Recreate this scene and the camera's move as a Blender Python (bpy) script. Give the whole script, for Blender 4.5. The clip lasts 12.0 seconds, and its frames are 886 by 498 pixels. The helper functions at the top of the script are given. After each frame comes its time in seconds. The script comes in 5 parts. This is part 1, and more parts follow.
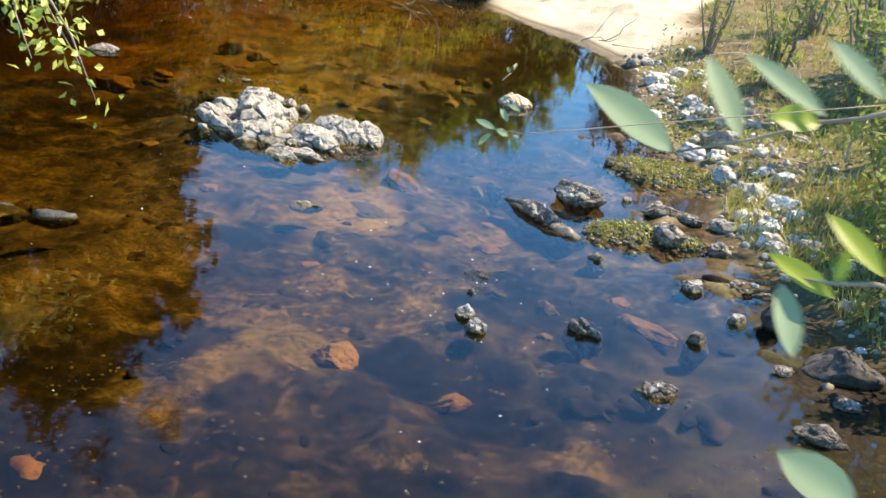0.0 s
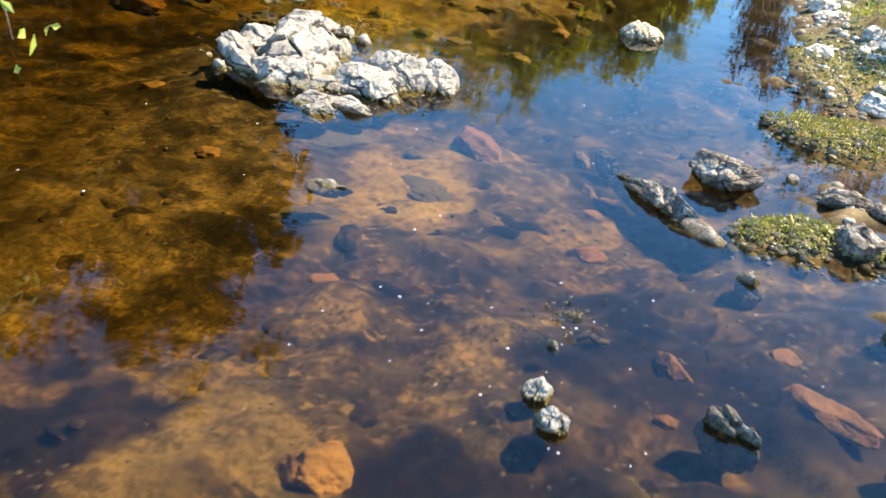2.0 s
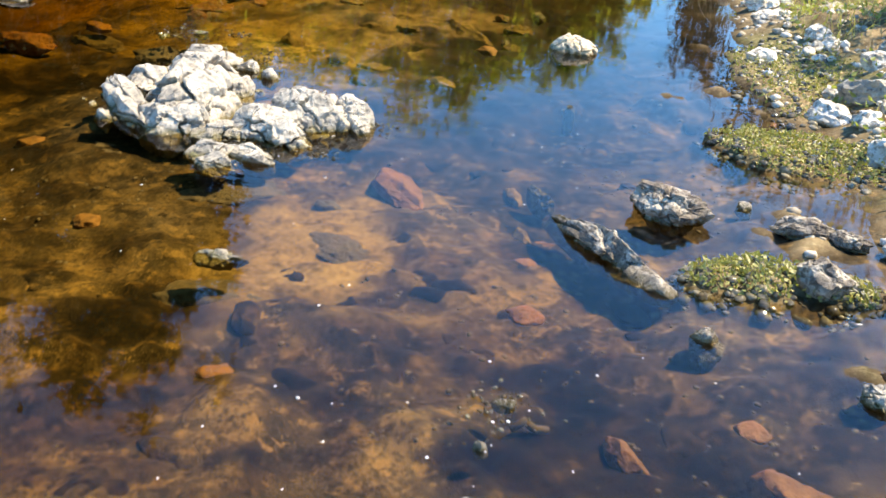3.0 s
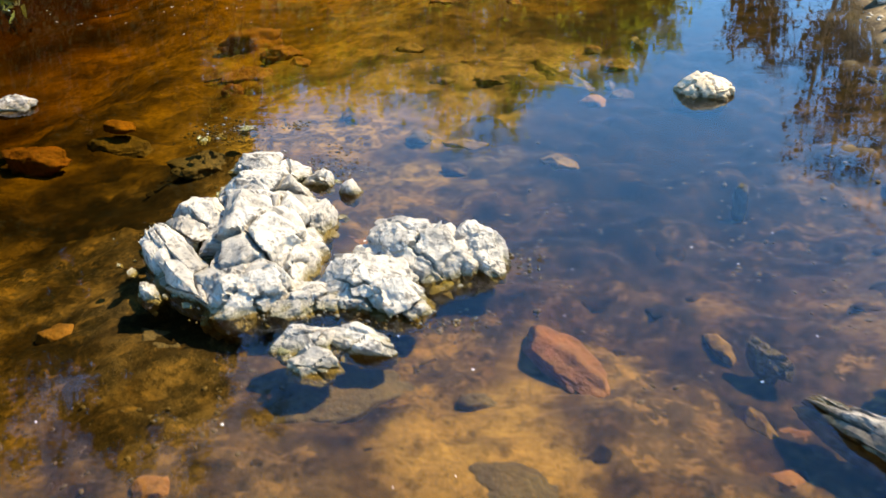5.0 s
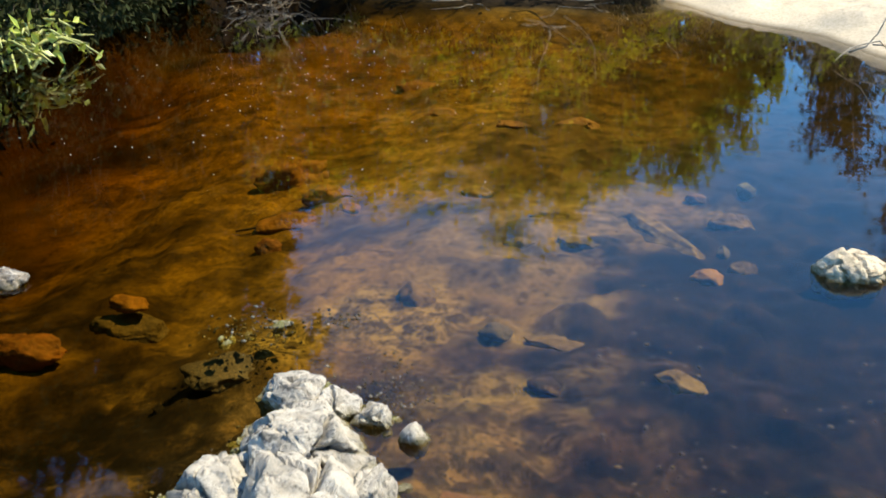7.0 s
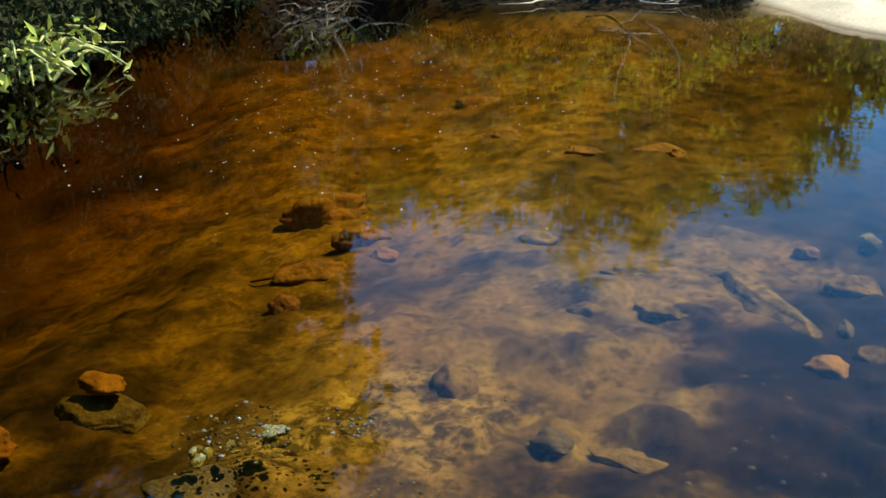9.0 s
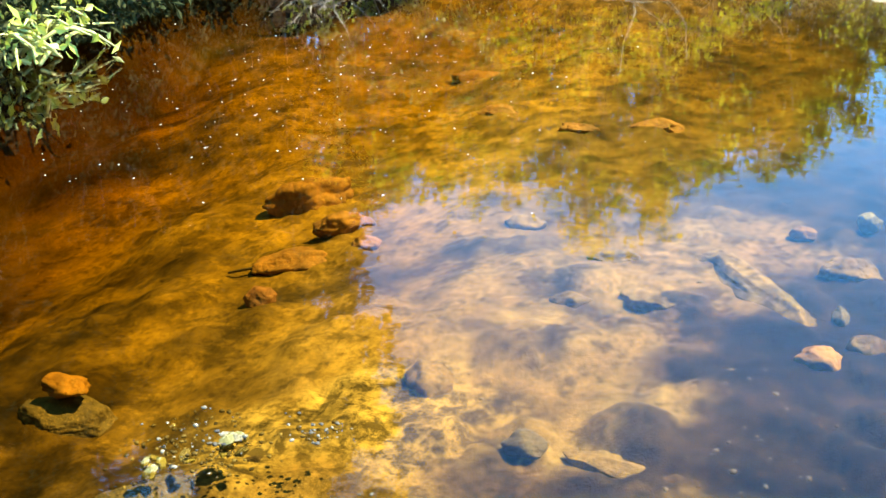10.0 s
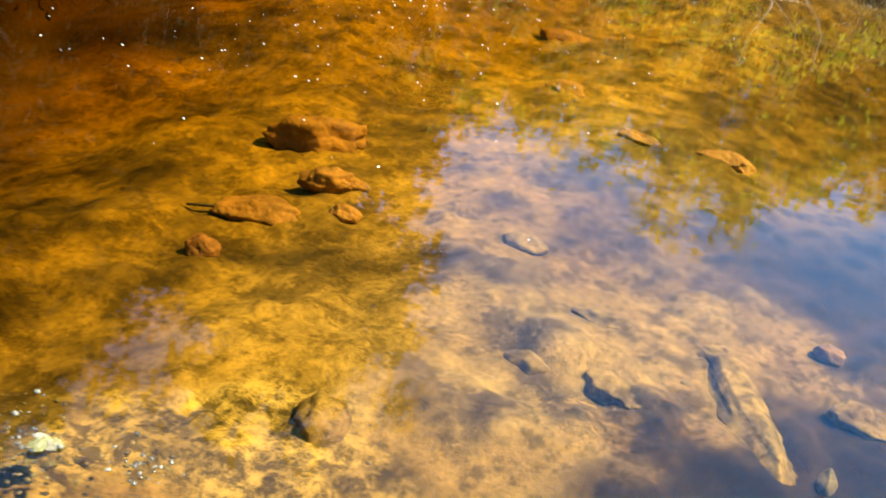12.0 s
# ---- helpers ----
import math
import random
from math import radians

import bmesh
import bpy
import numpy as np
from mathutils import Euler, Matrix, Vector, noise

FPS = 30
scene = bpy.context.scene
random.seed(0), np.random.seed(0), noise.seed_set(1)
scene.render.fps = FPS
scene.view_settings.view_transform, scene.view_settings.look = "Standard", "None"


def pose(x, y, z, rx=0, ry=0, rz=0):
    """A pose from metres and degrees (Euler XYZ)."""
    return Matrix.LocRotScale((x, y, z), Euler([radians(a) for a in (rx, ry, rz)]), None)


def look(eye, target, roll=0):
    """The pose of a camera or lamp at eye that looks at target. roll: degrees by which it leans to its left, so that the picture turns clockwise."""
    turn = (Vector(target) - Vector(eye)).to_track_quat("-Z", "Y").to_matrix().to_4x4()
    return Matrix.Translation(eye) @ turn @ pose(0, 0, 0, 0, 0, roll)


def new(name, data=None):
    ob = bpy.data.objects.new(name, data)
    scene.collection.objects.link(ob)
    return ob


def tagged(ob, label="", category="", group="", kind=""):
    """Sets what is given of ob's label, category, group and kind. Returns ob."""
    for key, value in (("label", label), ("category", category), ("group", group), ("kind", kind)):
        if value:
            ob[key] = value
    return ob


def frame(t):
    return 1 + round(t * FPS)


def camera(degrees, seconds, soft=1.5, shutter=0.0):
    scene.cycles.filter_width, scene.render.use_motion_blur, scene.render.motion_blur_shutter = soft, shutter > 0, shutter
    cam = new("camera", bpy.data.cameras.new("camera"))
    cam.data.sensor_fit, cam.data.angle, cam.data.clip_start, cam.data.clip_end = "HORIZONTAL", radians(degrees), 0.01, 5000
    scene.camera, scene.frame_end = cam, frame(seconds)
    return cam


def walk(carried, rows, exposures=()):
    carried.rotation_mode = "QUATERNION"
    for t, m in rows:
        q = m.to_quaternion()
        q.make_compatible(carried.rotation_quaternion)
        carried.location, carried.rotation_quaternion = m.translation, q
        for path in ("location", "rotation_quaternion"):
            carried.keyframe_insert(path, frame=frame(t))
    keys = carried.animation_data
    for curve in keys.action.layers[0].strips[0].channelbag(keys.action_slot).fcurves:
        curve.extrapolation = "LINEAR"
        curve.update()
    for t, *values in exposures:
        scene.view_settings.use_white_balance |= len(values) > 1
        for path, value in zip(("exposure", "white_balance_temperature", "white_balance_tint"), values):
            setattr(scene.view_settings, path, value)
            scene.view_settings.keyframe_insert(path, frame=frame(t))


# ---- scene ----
cam = camera(44.1, 12.0, soft=1.5, shutter=0.4)
PATH = [
    (0, (0.664, 0.314, 1.505), (0.558, 2.198, 0.841), 9.2),
    (0.5, (0.645, 0.583, 1.452), (0.551, 2.452, 0.746), 9.2),
    (1, (0.653, 0.886, 1.421), (0.547, 2.731, 0.657), 8.3),
    (1.5, (0.661, 1.321, 1.357), (0.479, 3.147, 0.562), 8.2),
    (2, (0.664, 1.818, 1.271), (0.368, 3.614, 0.44), 8.8),
    (2.5, (0.697, 2.065, 1.269), (0.423, 3.849, 0.408), 8.4),
    (2.7, (0.707, 2.154, 1.261), (0.455, 3.961, 0.442), 7.7),
    (4.3, (0.317, 2.938, 1.298), (0.095, 4.755, 0.492), -0.2),
    (4.5, (0.265, 3.07, 1.284), (0.023, 4.883, 0.473), -0.5),
    (5, (0.131, 3.387, 1.31), (-0.127, 5.18, 0.463), -0.5),
    (5.5, (-0.01, 3.696, 1.342), (-0.264, 5.475, 0.466), -0.4),
    (6, (-0.14, 3.959, 1.379), (-0.382, 5.749, 0.52), 0.1),
    (6.5, (-0.179, 4.149, 1.393), (-0.451, 5.966, 0.602), 0.1),
    (7, (-0.129, 4.324, 1.398), (-0.469, 6.151, 0.66), -0.6),
    (7.5, (-0.056, 4.523, 1.375), (-0.481, 6.347, 0.672), -1.5),
    (7.7, (-0.04, 4.612, 1.38), (-0.494, 6.427, 0.671), -1.8),
    (9.3, (-0.213, 5.166, 1.298), (-0.689, 6.958, 0.547), -1.2),
    (9.5, (-0.161, 5.194, 1.32), (-0.658, 6.976, 0.558), -1.8),
    (10, (-0.103, 5.278, 1.308), (-0.612, 7.044, 0.52), -2.7),
    (10.5, (-0.034, 5.283, 1.334), (-0.571, 7.031, 0.524), -0.7),
    (11, (0.039, 5.334, 1.374), (-0.566, 7.085, 0.621), 6.4),
    (11.5, (0.023, 5.629, 1.432), (-0.631, 7.313, 0.573), 11.5),
    (12, (0.018, 5.917, 1.41), (-0.607, 7.555, 0.448), 11.4),
]
EXPOSURES = ((0.0, 1.46, 7900, 9), (1.5, 1.66, 7900, 9), (2.5, 1.78, 7850, 9), (5.5, 1.58, 7700, 7), (7.5, 1.16, 7150, 3), (9.2, 1.2, 7100, -2), (9.6, 1.9, 7000, -4), (9.95, 2.75, 7100, -4), (11.0, 2.85, 7100, -3), (12.0, 2.66, 7150, 2))
walk(cam, [(t, look(eye, target, roll)) for t, eye, target, roll in PATH], EXPOSURES)

# ---- daylight ----
SUN_AZ, SUN_EL = 66.0, 57.0
world = bpy.data.worlds.new("world")
scene.world = world
world.use_nodes = True
wn = world.node_tree.nodes
sky = wn.new("ShaderNodeTexSky")
sky.sky_type, sky.sun_disc = "NISHITA", False
sky.sun_elevation, sky.sun_rotation = radians(SUN_EL), radians(SUN_AZ)
sky.air_density, sky.dust_density, sky.ozone_density = 1.0, 0.1, 1.5
sky.altitude = 1000
clear = wn.new("ShaderNodeMix")
clear.data_type, clear.blend_type = "RGBA", "MULTIPLY"
clear.inputs[0].default_value = 1.0
clear.inputs[7].default_value = (0.28, 0.63, 0.92, 1)
world.node_tree.links.new(sky.outputs[0], clear.inputs[6])
world.node_tree.links.new(clear.outputs[2], wn["Background"].inputs[0])
wn["Background"].inputs[1].default_value = 0.195
sun = bpy.data.lights.new("sun", "SUN")
sun.energy, sun.angle, sun.color = 3.8, radians(0.55), (1.0, 0.90, 0.76)
sun_ob = new("sun", sun)
sun_dir = Vector((math.sin(radians(SUN_AZ)) * math.cos(radians(SUN_EL)), math.cos(radians(SUN_AZ)) * math.cos(radians(SUN_EL)), math.sin(radians(SUN_EL))))
sun_ob.matrix_world = look((0, 0, 30), Vector((0, 0, 30)) - sun_dir)


# ---- noise on arrays ----
def hash3(i, j, k, seed):
    h = (i * 374761393 + j * 668265263 + k * 2147483647 + seed * 144665) & 0xFFFFFFFF
    h = ((h ^ (h >> 13)) * 1274126177) & 0xFFFFFFFF
    return ((h ^ (h >> 16)) & 0xFFFF) / 65535.0


def vnoise(p, seed=0):
    """Smooth value noise, -1 to 1, of an array of points (n, 3)."""
    q = np.floor(p).astype(np.int64)
    f = p - q
    f = f * f * (3 - 2 * f)
    out = 0
    for a in (0, 1):
        for b in (0, 1):
            for c in (0, 1):
                w = (f[:, 0] if a else 1 - f[:, 0]) * (f[:, 1] if b else 1 - f[:, 1]) * (f[:, 2] if c else 1 - f[:, 2])
                out = out + w * hash3(q[:, 0] + a, q[:, 1] + b, q[:, 2] + c, seed)
    return out * 2 - 1


def fbm(p, freq, octaves=4, seed=0, ridged=False):
    out, amp = 0, 1.0
    for o in range(octaves):
        n = vnoise(p * freq + 17.3 * o, seed + o)
        out = out + amp * ((0.5 - np.abs(n)) if ridged else n)
        amp, freq = amp * 0.5, freq * 2.03
    return out


def smooth(a, b, x):
    t = np.clip((x - a) / (b - a), 0, 1)
    return t * t * (3 - 2 * t)


# ---- materials ----
def material(name):
    m = bpy.data.materials.new(name)
    m.use_nodes = True
    return m, m.node_tree.nodes, m.node_tree.links, m.node_tree.nodes["Principled BSDF"]


def noise_node(n, l, scale, detail=5, rough=0.55, distort=0.0, coord=None):
    t = n.new("ShaderNodeTexNoise")
    t.inputs["Scale"].default_value, t.inputs["Detail"].default_value = scale, detail
    t.inputs["Roughness"].default_value, t.inputs["Distortion"].default_value = rough, distort
    l.new(coord, t.inputs["Vector"])
    return t


def ramp(n, l, src, stops):
    r = n.new("ShaderNodeValToRGB")
    e = r.color_ramp.elements
    while len(e) < len(stops):
        e.new(0.5)
    for el, (p, c) in zip(e, stops):
        el.position, el.color = p, (c, c, c, 1) if isinstance(c, float) else (*c, 1)
    l.new(src, r.inputs[0])
    return r


def mix(n, l, fac, a, b, kind="MIX"):
    m = n.new("ShaderNodeMix")
    m.data_type, m.blend_type = "RGBA", kind
    for i, v in ((0, fac), (6, a), (7, b)):
        if isinstance(v, (int, float)):
            m.inputs[i].default_value = v
        elif isinstance(v, tuple):
            m.inputs[i].default_value = (*v, 1)
        else:
            l.new(v, m.inputs[i])
    return m.outputs[2]


def bump(n, l, bsdf, src, strength, dist=0.01, prev=None):
    b = n.new("ShaderNodeBump")
    b.inputs["Strength"].default_value, b.inputs["Distance"].default_value = strength, dist
    l.new(src, b.inputs["Height"])
    if prev:
        l.new(prev, b.inputs["Normal"])
    l.new(b.outputs[0], bsdf.inputs["Normal"])
    return b.outputs[0]


def geo(n):
    return n.new("ShaderNodeNewGeometry").outputs["Position"]


def attr(n, name):
    a = n.new("ShaderNodeAttribute")
    a.attribute_name = name
    return a.outputs["Fac"]


def height(n, l, lo, hi):
    """0 below z = lo, 1 above z = hi."""
    s = n.new("ShaderNodeSeparateXYZ")
    l.new(geo(n), s.inputs[0])
    m = n.new("ShaderNodeMapRange")
    m.inputs["From Min"].default_value, m.inputs["From Max"].default_value = lo, hi
    l.new(s.outputs[2], m.inputs["Value"])
    return m.outputs[0]


def stone_material(name, pale, mid, dark, patina, moss=(0.16, 0.15, 0.04), moss_amount=0.35, wet=True, scale=1.0, pale_from=0.40, specks=(0.51, 0.60), freckle=0.6):
    m, n, l, b = material(name)
    co = geo(n)
    big = noise_node(n, l, 7 * scale, 4, 0.6, 0.4, co)
    med = noise_node(n, l, 26 * scale, 6, 0.65, 0.2, co)
    fine = noise_node(n, l, 140 * scale, 5, 0.7, 0, co)
    c = mix(n, l, ramp(n, l, big.outputs[0], [(pale_from, 0.0), (pale_from + 0.14, 1.0)]).outputs[0], mid, pale)
    c = mix(n, l, ramp(n, l, med.outputs[0], [(specks[0], 0.0), (specks[1], 0.85)]).outputs[0], c, dark)
    c = mix(n, l, ramp(n, l, fine.outputs[0], [(0.54, 0.0), (0.64, freckle)]).outputs[0], c, dark)
    stain = noise_node(n, l, 13 * scale, 5, 0.7, 0.6, co)
    c = mix(n, l, ramp(n, l, stain.outputs[0], [(0.50, 0.0), (0.62, 0.6)]).outputs[0], c, patina)
    rough = 0.85
    if wet:
        edge = n.new("ShaderNodeMath")
        edge.operation = "ADD"
        wob = n.new("ShaderNodeMath")
        wob.operation = "MULTIPLY_ADD"
        l.new(med.outputs[0], wob.inputs[0])
        wob.inputs[1].default_value, wob.inputs[2].default_value = 1.6, -0.8
        l.new(height(n, l, 0.0, 0.045), edge.inputs[0])
        l.new(wob.outputs[0], edge.inputs[1])
        dry = ramp(n, l, edge.outputs[0], [(0.1, 0.0), (0.55, 1.0)]).outputs[0]
        c = mix(n, l, dry, mix(n, l, moss_amount, mix(n, l, 1.0, c, (0.42, 0.36, 0.28), "MULTIPLY"), moss), c)
        mr = n.new("ShaderNodeMapRange")
        mr.inputs["To Min"].default_value, mr.inputs["To Max"].default_value = 0.22, 0.85
        l.new(dry, mr.inputs["Value"])
        l.new(mr.outputs[0], b.inputs["Roughness"])
    else:
        b.inputs["Roughness"].default_value = rough
    l.new(c, b.inputs["Base Color"])
    p = bump(n, l, b, med.outputs[0], 0.6, 0.016)
    bump(n, l, b, fine.outputs[0], 0.7, 0.006, p)
    return m


LIMESTONE = stone_material("pale_limestone", (0.45, 0.41, 0.335), (0.26, 0.24, 0.20), (0.045, 0.042, 0.037), (0.40, 0.35, 0.27), specks=(0.54, 0.62), freckle=0.4)
BOULDER = stone_material("cream_boulder", (0.66, 0.56, 0.40), (0.52, 0.43, 0.30), (0.30, 0.24, 0.16), (0.60, 0.48, 0.30), moss_amount=0.2)
GREYSTONE = stone_material("dark_banded_stone", (0.48, 0.43, 0.35), (0.13, 0.11, 0.09), (0.03, 0.027, 0.024), (0.24, 0.19, 0.13), moss_amount=0.2, pale_from=0.47, scale=1.8)
BANKSTONE = stone_material("bank_stone", (0.80, 0.75, 0.65), (0.58, 0.53, 0.45), (0.12, 0.11, 0.09), (0.45, 0.37, 0.26), wet=True)
BLACKSTONE = stone_material("wet_black_stone", (0.10, 0.09, 0.08), (0.05, 0.045, 0.04), (0.02, 0.02, 0.018), (0.12, 0.09, 0.05), moss_amount=0.1)


def bed_stone_material(name, a, b_, silt):
    m, n, l, b = material(name)
    co = geo(n)
    info = n.new("ShaderNodeObjectInfo")
    c = mix(n, l, info.outputs["Random"], a, b_)
    big = noise_node(n, l, 12, 5, 0.65, 0.5, co)
    fine = noise_node(n, l, 70, 4, 0.6, 0, co)
    c = mix(n, l, ramp(n, l, big.outputs[0], [(0.42, 0.0), (0.66, 0.8)]).outputs[0], c, silt)
    c = mix(n, l, ramp(n, l, fine.outputs[0], [(0.5, 0.0), (0.75, 0.5)]).outputs[0], c, (0.07, 0.055, 0.035))
    blot = noise_node(n, l, 5.0, 6, 0.65, 0.8, co)
    c = mix(n, l, ramp(n, l, blot.outputs[0], [(0.40, 0.05), (0.60, 0.45)]).outputs[0], c, tuple(0.6 * q for q in silt))
    speck = noise_node(n, l, 150, 4, 0.7, 0, co)
    c = mix(n, l, ramp(n, l, speck.outputs[0], [(0.52, 0.0), (0.66, 0.6)]).outputs[0], c, (0.24, 0.165, 0.085))
    mot = noise_node(n, l, 8, 9, 0.72, 0.0, co)
    c = mix(n, l, 1.0, c, ramp(n, l, mot.outputs[0], [(0.42, (0.50, 0.48, 0.46)), (0.50, (0.82, 0.82, 0.82)), (0.60, (1.0, 1.0, 1.0))]).outputs[0], "MULTIPLY")
    l.new(c, b.inputs["Base Color"])
    b.inputs["Roughness"].default_value = 0.8
    bump(n, l, b, fine.outputs[0], 0.7, 0.010)
    return m


REDSTONE = bed_stone_material("rusty_red_stone", (0.30, 0.118, 0.052), (0.22, 0.095, 0.047), (0.19, 0.095, 0.047))
BEDSTONE = bed_stone_material("silted_bed_stone", (0.29, 0.195, 0.085), (0.22, 0.15, 0.065), (0.27, 0.18, 0.08))
ALGAESTONE = bed_stone_material("algae_streaked_stone", (0.16, 0.12, 0.045), (0.14, 0.10, 0.04), (0.30, 0.23, 0.075))
DARKBED = bed_stone_material("dark_bed_stone", (0.06, 0.052, 0.042), (0.08, 0.066, 0.048), (0.10, 0.075, 0.048))
ORANGESTONE = bed_stone_material("orange_stone", (0.36, 0.17, 0.045), (0.28, 0.13, 0.036), (0.22, 0.115, 0.034))


def ground_material():
    m, n, l, b = material("creek_ground")
    co = geo(n)
    big = noise_node(n, l, 1.1, 5, 0.6, 0.5, co)
    med = noise_node(n, l, 6, 6, 0.65, 0.15, co)
    fine = noise_node(n, l, 45, 5, 0.7, 0, co)
    grit = noise_node(n, l, 220, 3, 0.7, 0, co)
    # bed: silt with darker slime and rusty patches
    silt = mix(n, l, ramp(n, l, big.outputs[0], [(0.38, 0.0), (0.62, 1.0)]).outputs[0], (0.11, 0.074, 0.035), (0.255, 0.165, 0.068))
    vor = n.new("ShaderNodeTexVoronoi")
    vor.feature, vor.inputs["Scale"].default_value, vor.inputs["Randomness"].default_value = "SMOOTH_F1", 7.0, 1.0
    warp = n.new("ShaderNodeVectorMath")
    warp.operation = "MULTIPLY_ADD"
    l.new(med.outputs["Color"], warp.inputs[0])
    warp.inputs[1].default_value = (0.16, 0.16, 0.0)
    l.new(co, warp.inputs[2])
    l.new(warp.outputs[0], vor.inputs["Vector"])
    silt = mix(n, l, ramp(n, l, vor.outputs["Distance"], [(0.30, 0.0), (0.62, 0.8)]).outputs[0], silt, (0.032, 0.026, 0.018))
    silt = mix(n, l, ramp(n, l, med.outputs[0], [(0.47, 0.0), (0.60, 0.9)]).outputs[0], silt, (0.022, 0.018, 0.012))
    silt = mix(n, l, ramp(n, l, fine.outputs[0], [(0.46, 0.0), (0.58, 0.75)]).outputs[0], silt, (0.03, 0.024, 0.016))
    chips = noise_node(n, l, 17, 6, 0.75, 0.15, co)
    silt = mix(n, l, ramp(n, l, chips.outputs[0], [(0.54, 0.0), (0.60, 0.7)]).outputs[0], silt, (0.28, 0.175, 0.065))
    silt = mix(n, l, ramp(n, l, grit.outputs[0], [(0.55, 0.0), (0.64, 0.6)]).outputs[0], silt, (0.27, 0.20, 0.12))
    blot = noise_node(n, l, 3.1, 8, 0.68, 0.1, co)
    blotch = ramp(n, l, blot.outputs[0], [(0.47, 0.0), (0.58, 1.0)]).outputs[0]
    silt = mix(n, l, blotch, silt, mix(n, l, 1.0, silt, (0.36, 0.33, 0.30), "MULTIPLY"))
    clay = mix(n, l, ramp(n, l, blot.outputs[0], [(0.36, 0.0), (0.64, 1.0)]).outputs[0], (0.34, 0.212, 0.045), (0.075, 0.050, 0.015))
    clay = mix(n, l, ramp(n, l, fine.outputs[0], [(0.42, 0.0), (0.72, 0.7)]).outputs[0], clay, (0.07, 0.042, 0.013))
    sand = mix(n, l, ramp(n, l, fine.outputs[0], [(0.35, 0.0), (0.7, 1.0)]).outputs[0], (0.32, 0.215, 0.08), (0.14, 0.096, 0.036))
    sand = mix(n, l, ramp(n, l, grit.outputs[0], [(0.55, 0.0), (0.72, 0.7)]).outputs[0], sand, (0.46, 0.34, 0.19))
    tuft = noise_node(n, l, 20, 8, 0.72, 0.2, co)
    algae = mix(n, l, ramp(n, l, tuft.outputs[0], [(0.43, 0.0), (0.57, 1.0)]).outputs[0], (0.07, 0.05, 0.018), (0.35, 0.25, 0.085))
    c = mix(n, l, attr(n, "clay"), silt, clay)
    c = mix(n, l, attr(n, "sand"), c, sand)
    c = mix(n, l, attr(n, "algae"), c, algae)
    # dark bed patches and painted shadow blotches, multiplied into the colour
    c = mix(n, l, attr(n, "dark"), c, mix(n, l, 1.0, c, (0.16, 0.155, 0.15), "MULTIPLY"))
    mot = noise_node(n, l, 8, 9, 0.72, 0.0, co)
    c = mix(n, l, 1.0, c, ramp(n, l, mot.outputs[0], [(0.42, (0.42, 0.42, 0.42)), (0.50, (0.85, 0.85, 0.85)), (0.60, (1.0, 1.0, 1.0))]).outputs[0], "MULTIPLY")
    # banks: soil with litter, pale beach, near-black soil for painted shade and mud
    soil = mix(n, l, ramp(n, l, med.outputs[0], [(0.35, 0.0), (0.65, 1.0)]).outputs[0], (0.08, 0.058, 0.033), (0.24, 0.18, 0.10))
    soil = mix(n, l, ramp(n, l, fine.outputs[0], [(0.5, 0.0), (0.7, 0.8)]).outputs[0], soil, (0.38, 0.31, 0.18))
    soil = mix(n, l, ramp(n, l, big.outputs[0], [(0.45, 0.0), (0.65, 0.6)]).outputs[0], soil, (0.13, 0.15, 0.04))
    beach = mix(n, l, ramp(n, l, fine.outputs[0], [(0.4, 0.0), (0.7, 1.0)]).outputs[0], (0.64, 0.55, 0.41), (0.48, 0.40, 0.28))
    shade_soil = mix(n, l, ramp(n, l, fine.outputs[0], [(0.4, 0.0), (0.7, 1.0)]).outputs[0], (0.012, 0.009, 0.006), (0.04, 0.028, 0.016))
    land = mix(n, l, attr(n, "shade_soil"), mix(n, l, attr(n, "beach"), soil, beach), shade_soil)
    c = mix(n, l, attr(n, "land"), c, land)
    l.new(c, b.inputs["Base Color"])
    b.inputs["Roughness"].default_value = 0.9
    b.inputs["Specular IOR Level"].default_value = 0.12
    p = bump(n, l, b, med.outputs[0], 0.12, 0.02)
    q = bump(n, l, b, fine.outputs[0], 0.55, 0.010, p)
    bump(n, l, b, grit.outputs[0], 0.5, 0.004, q)
    return m


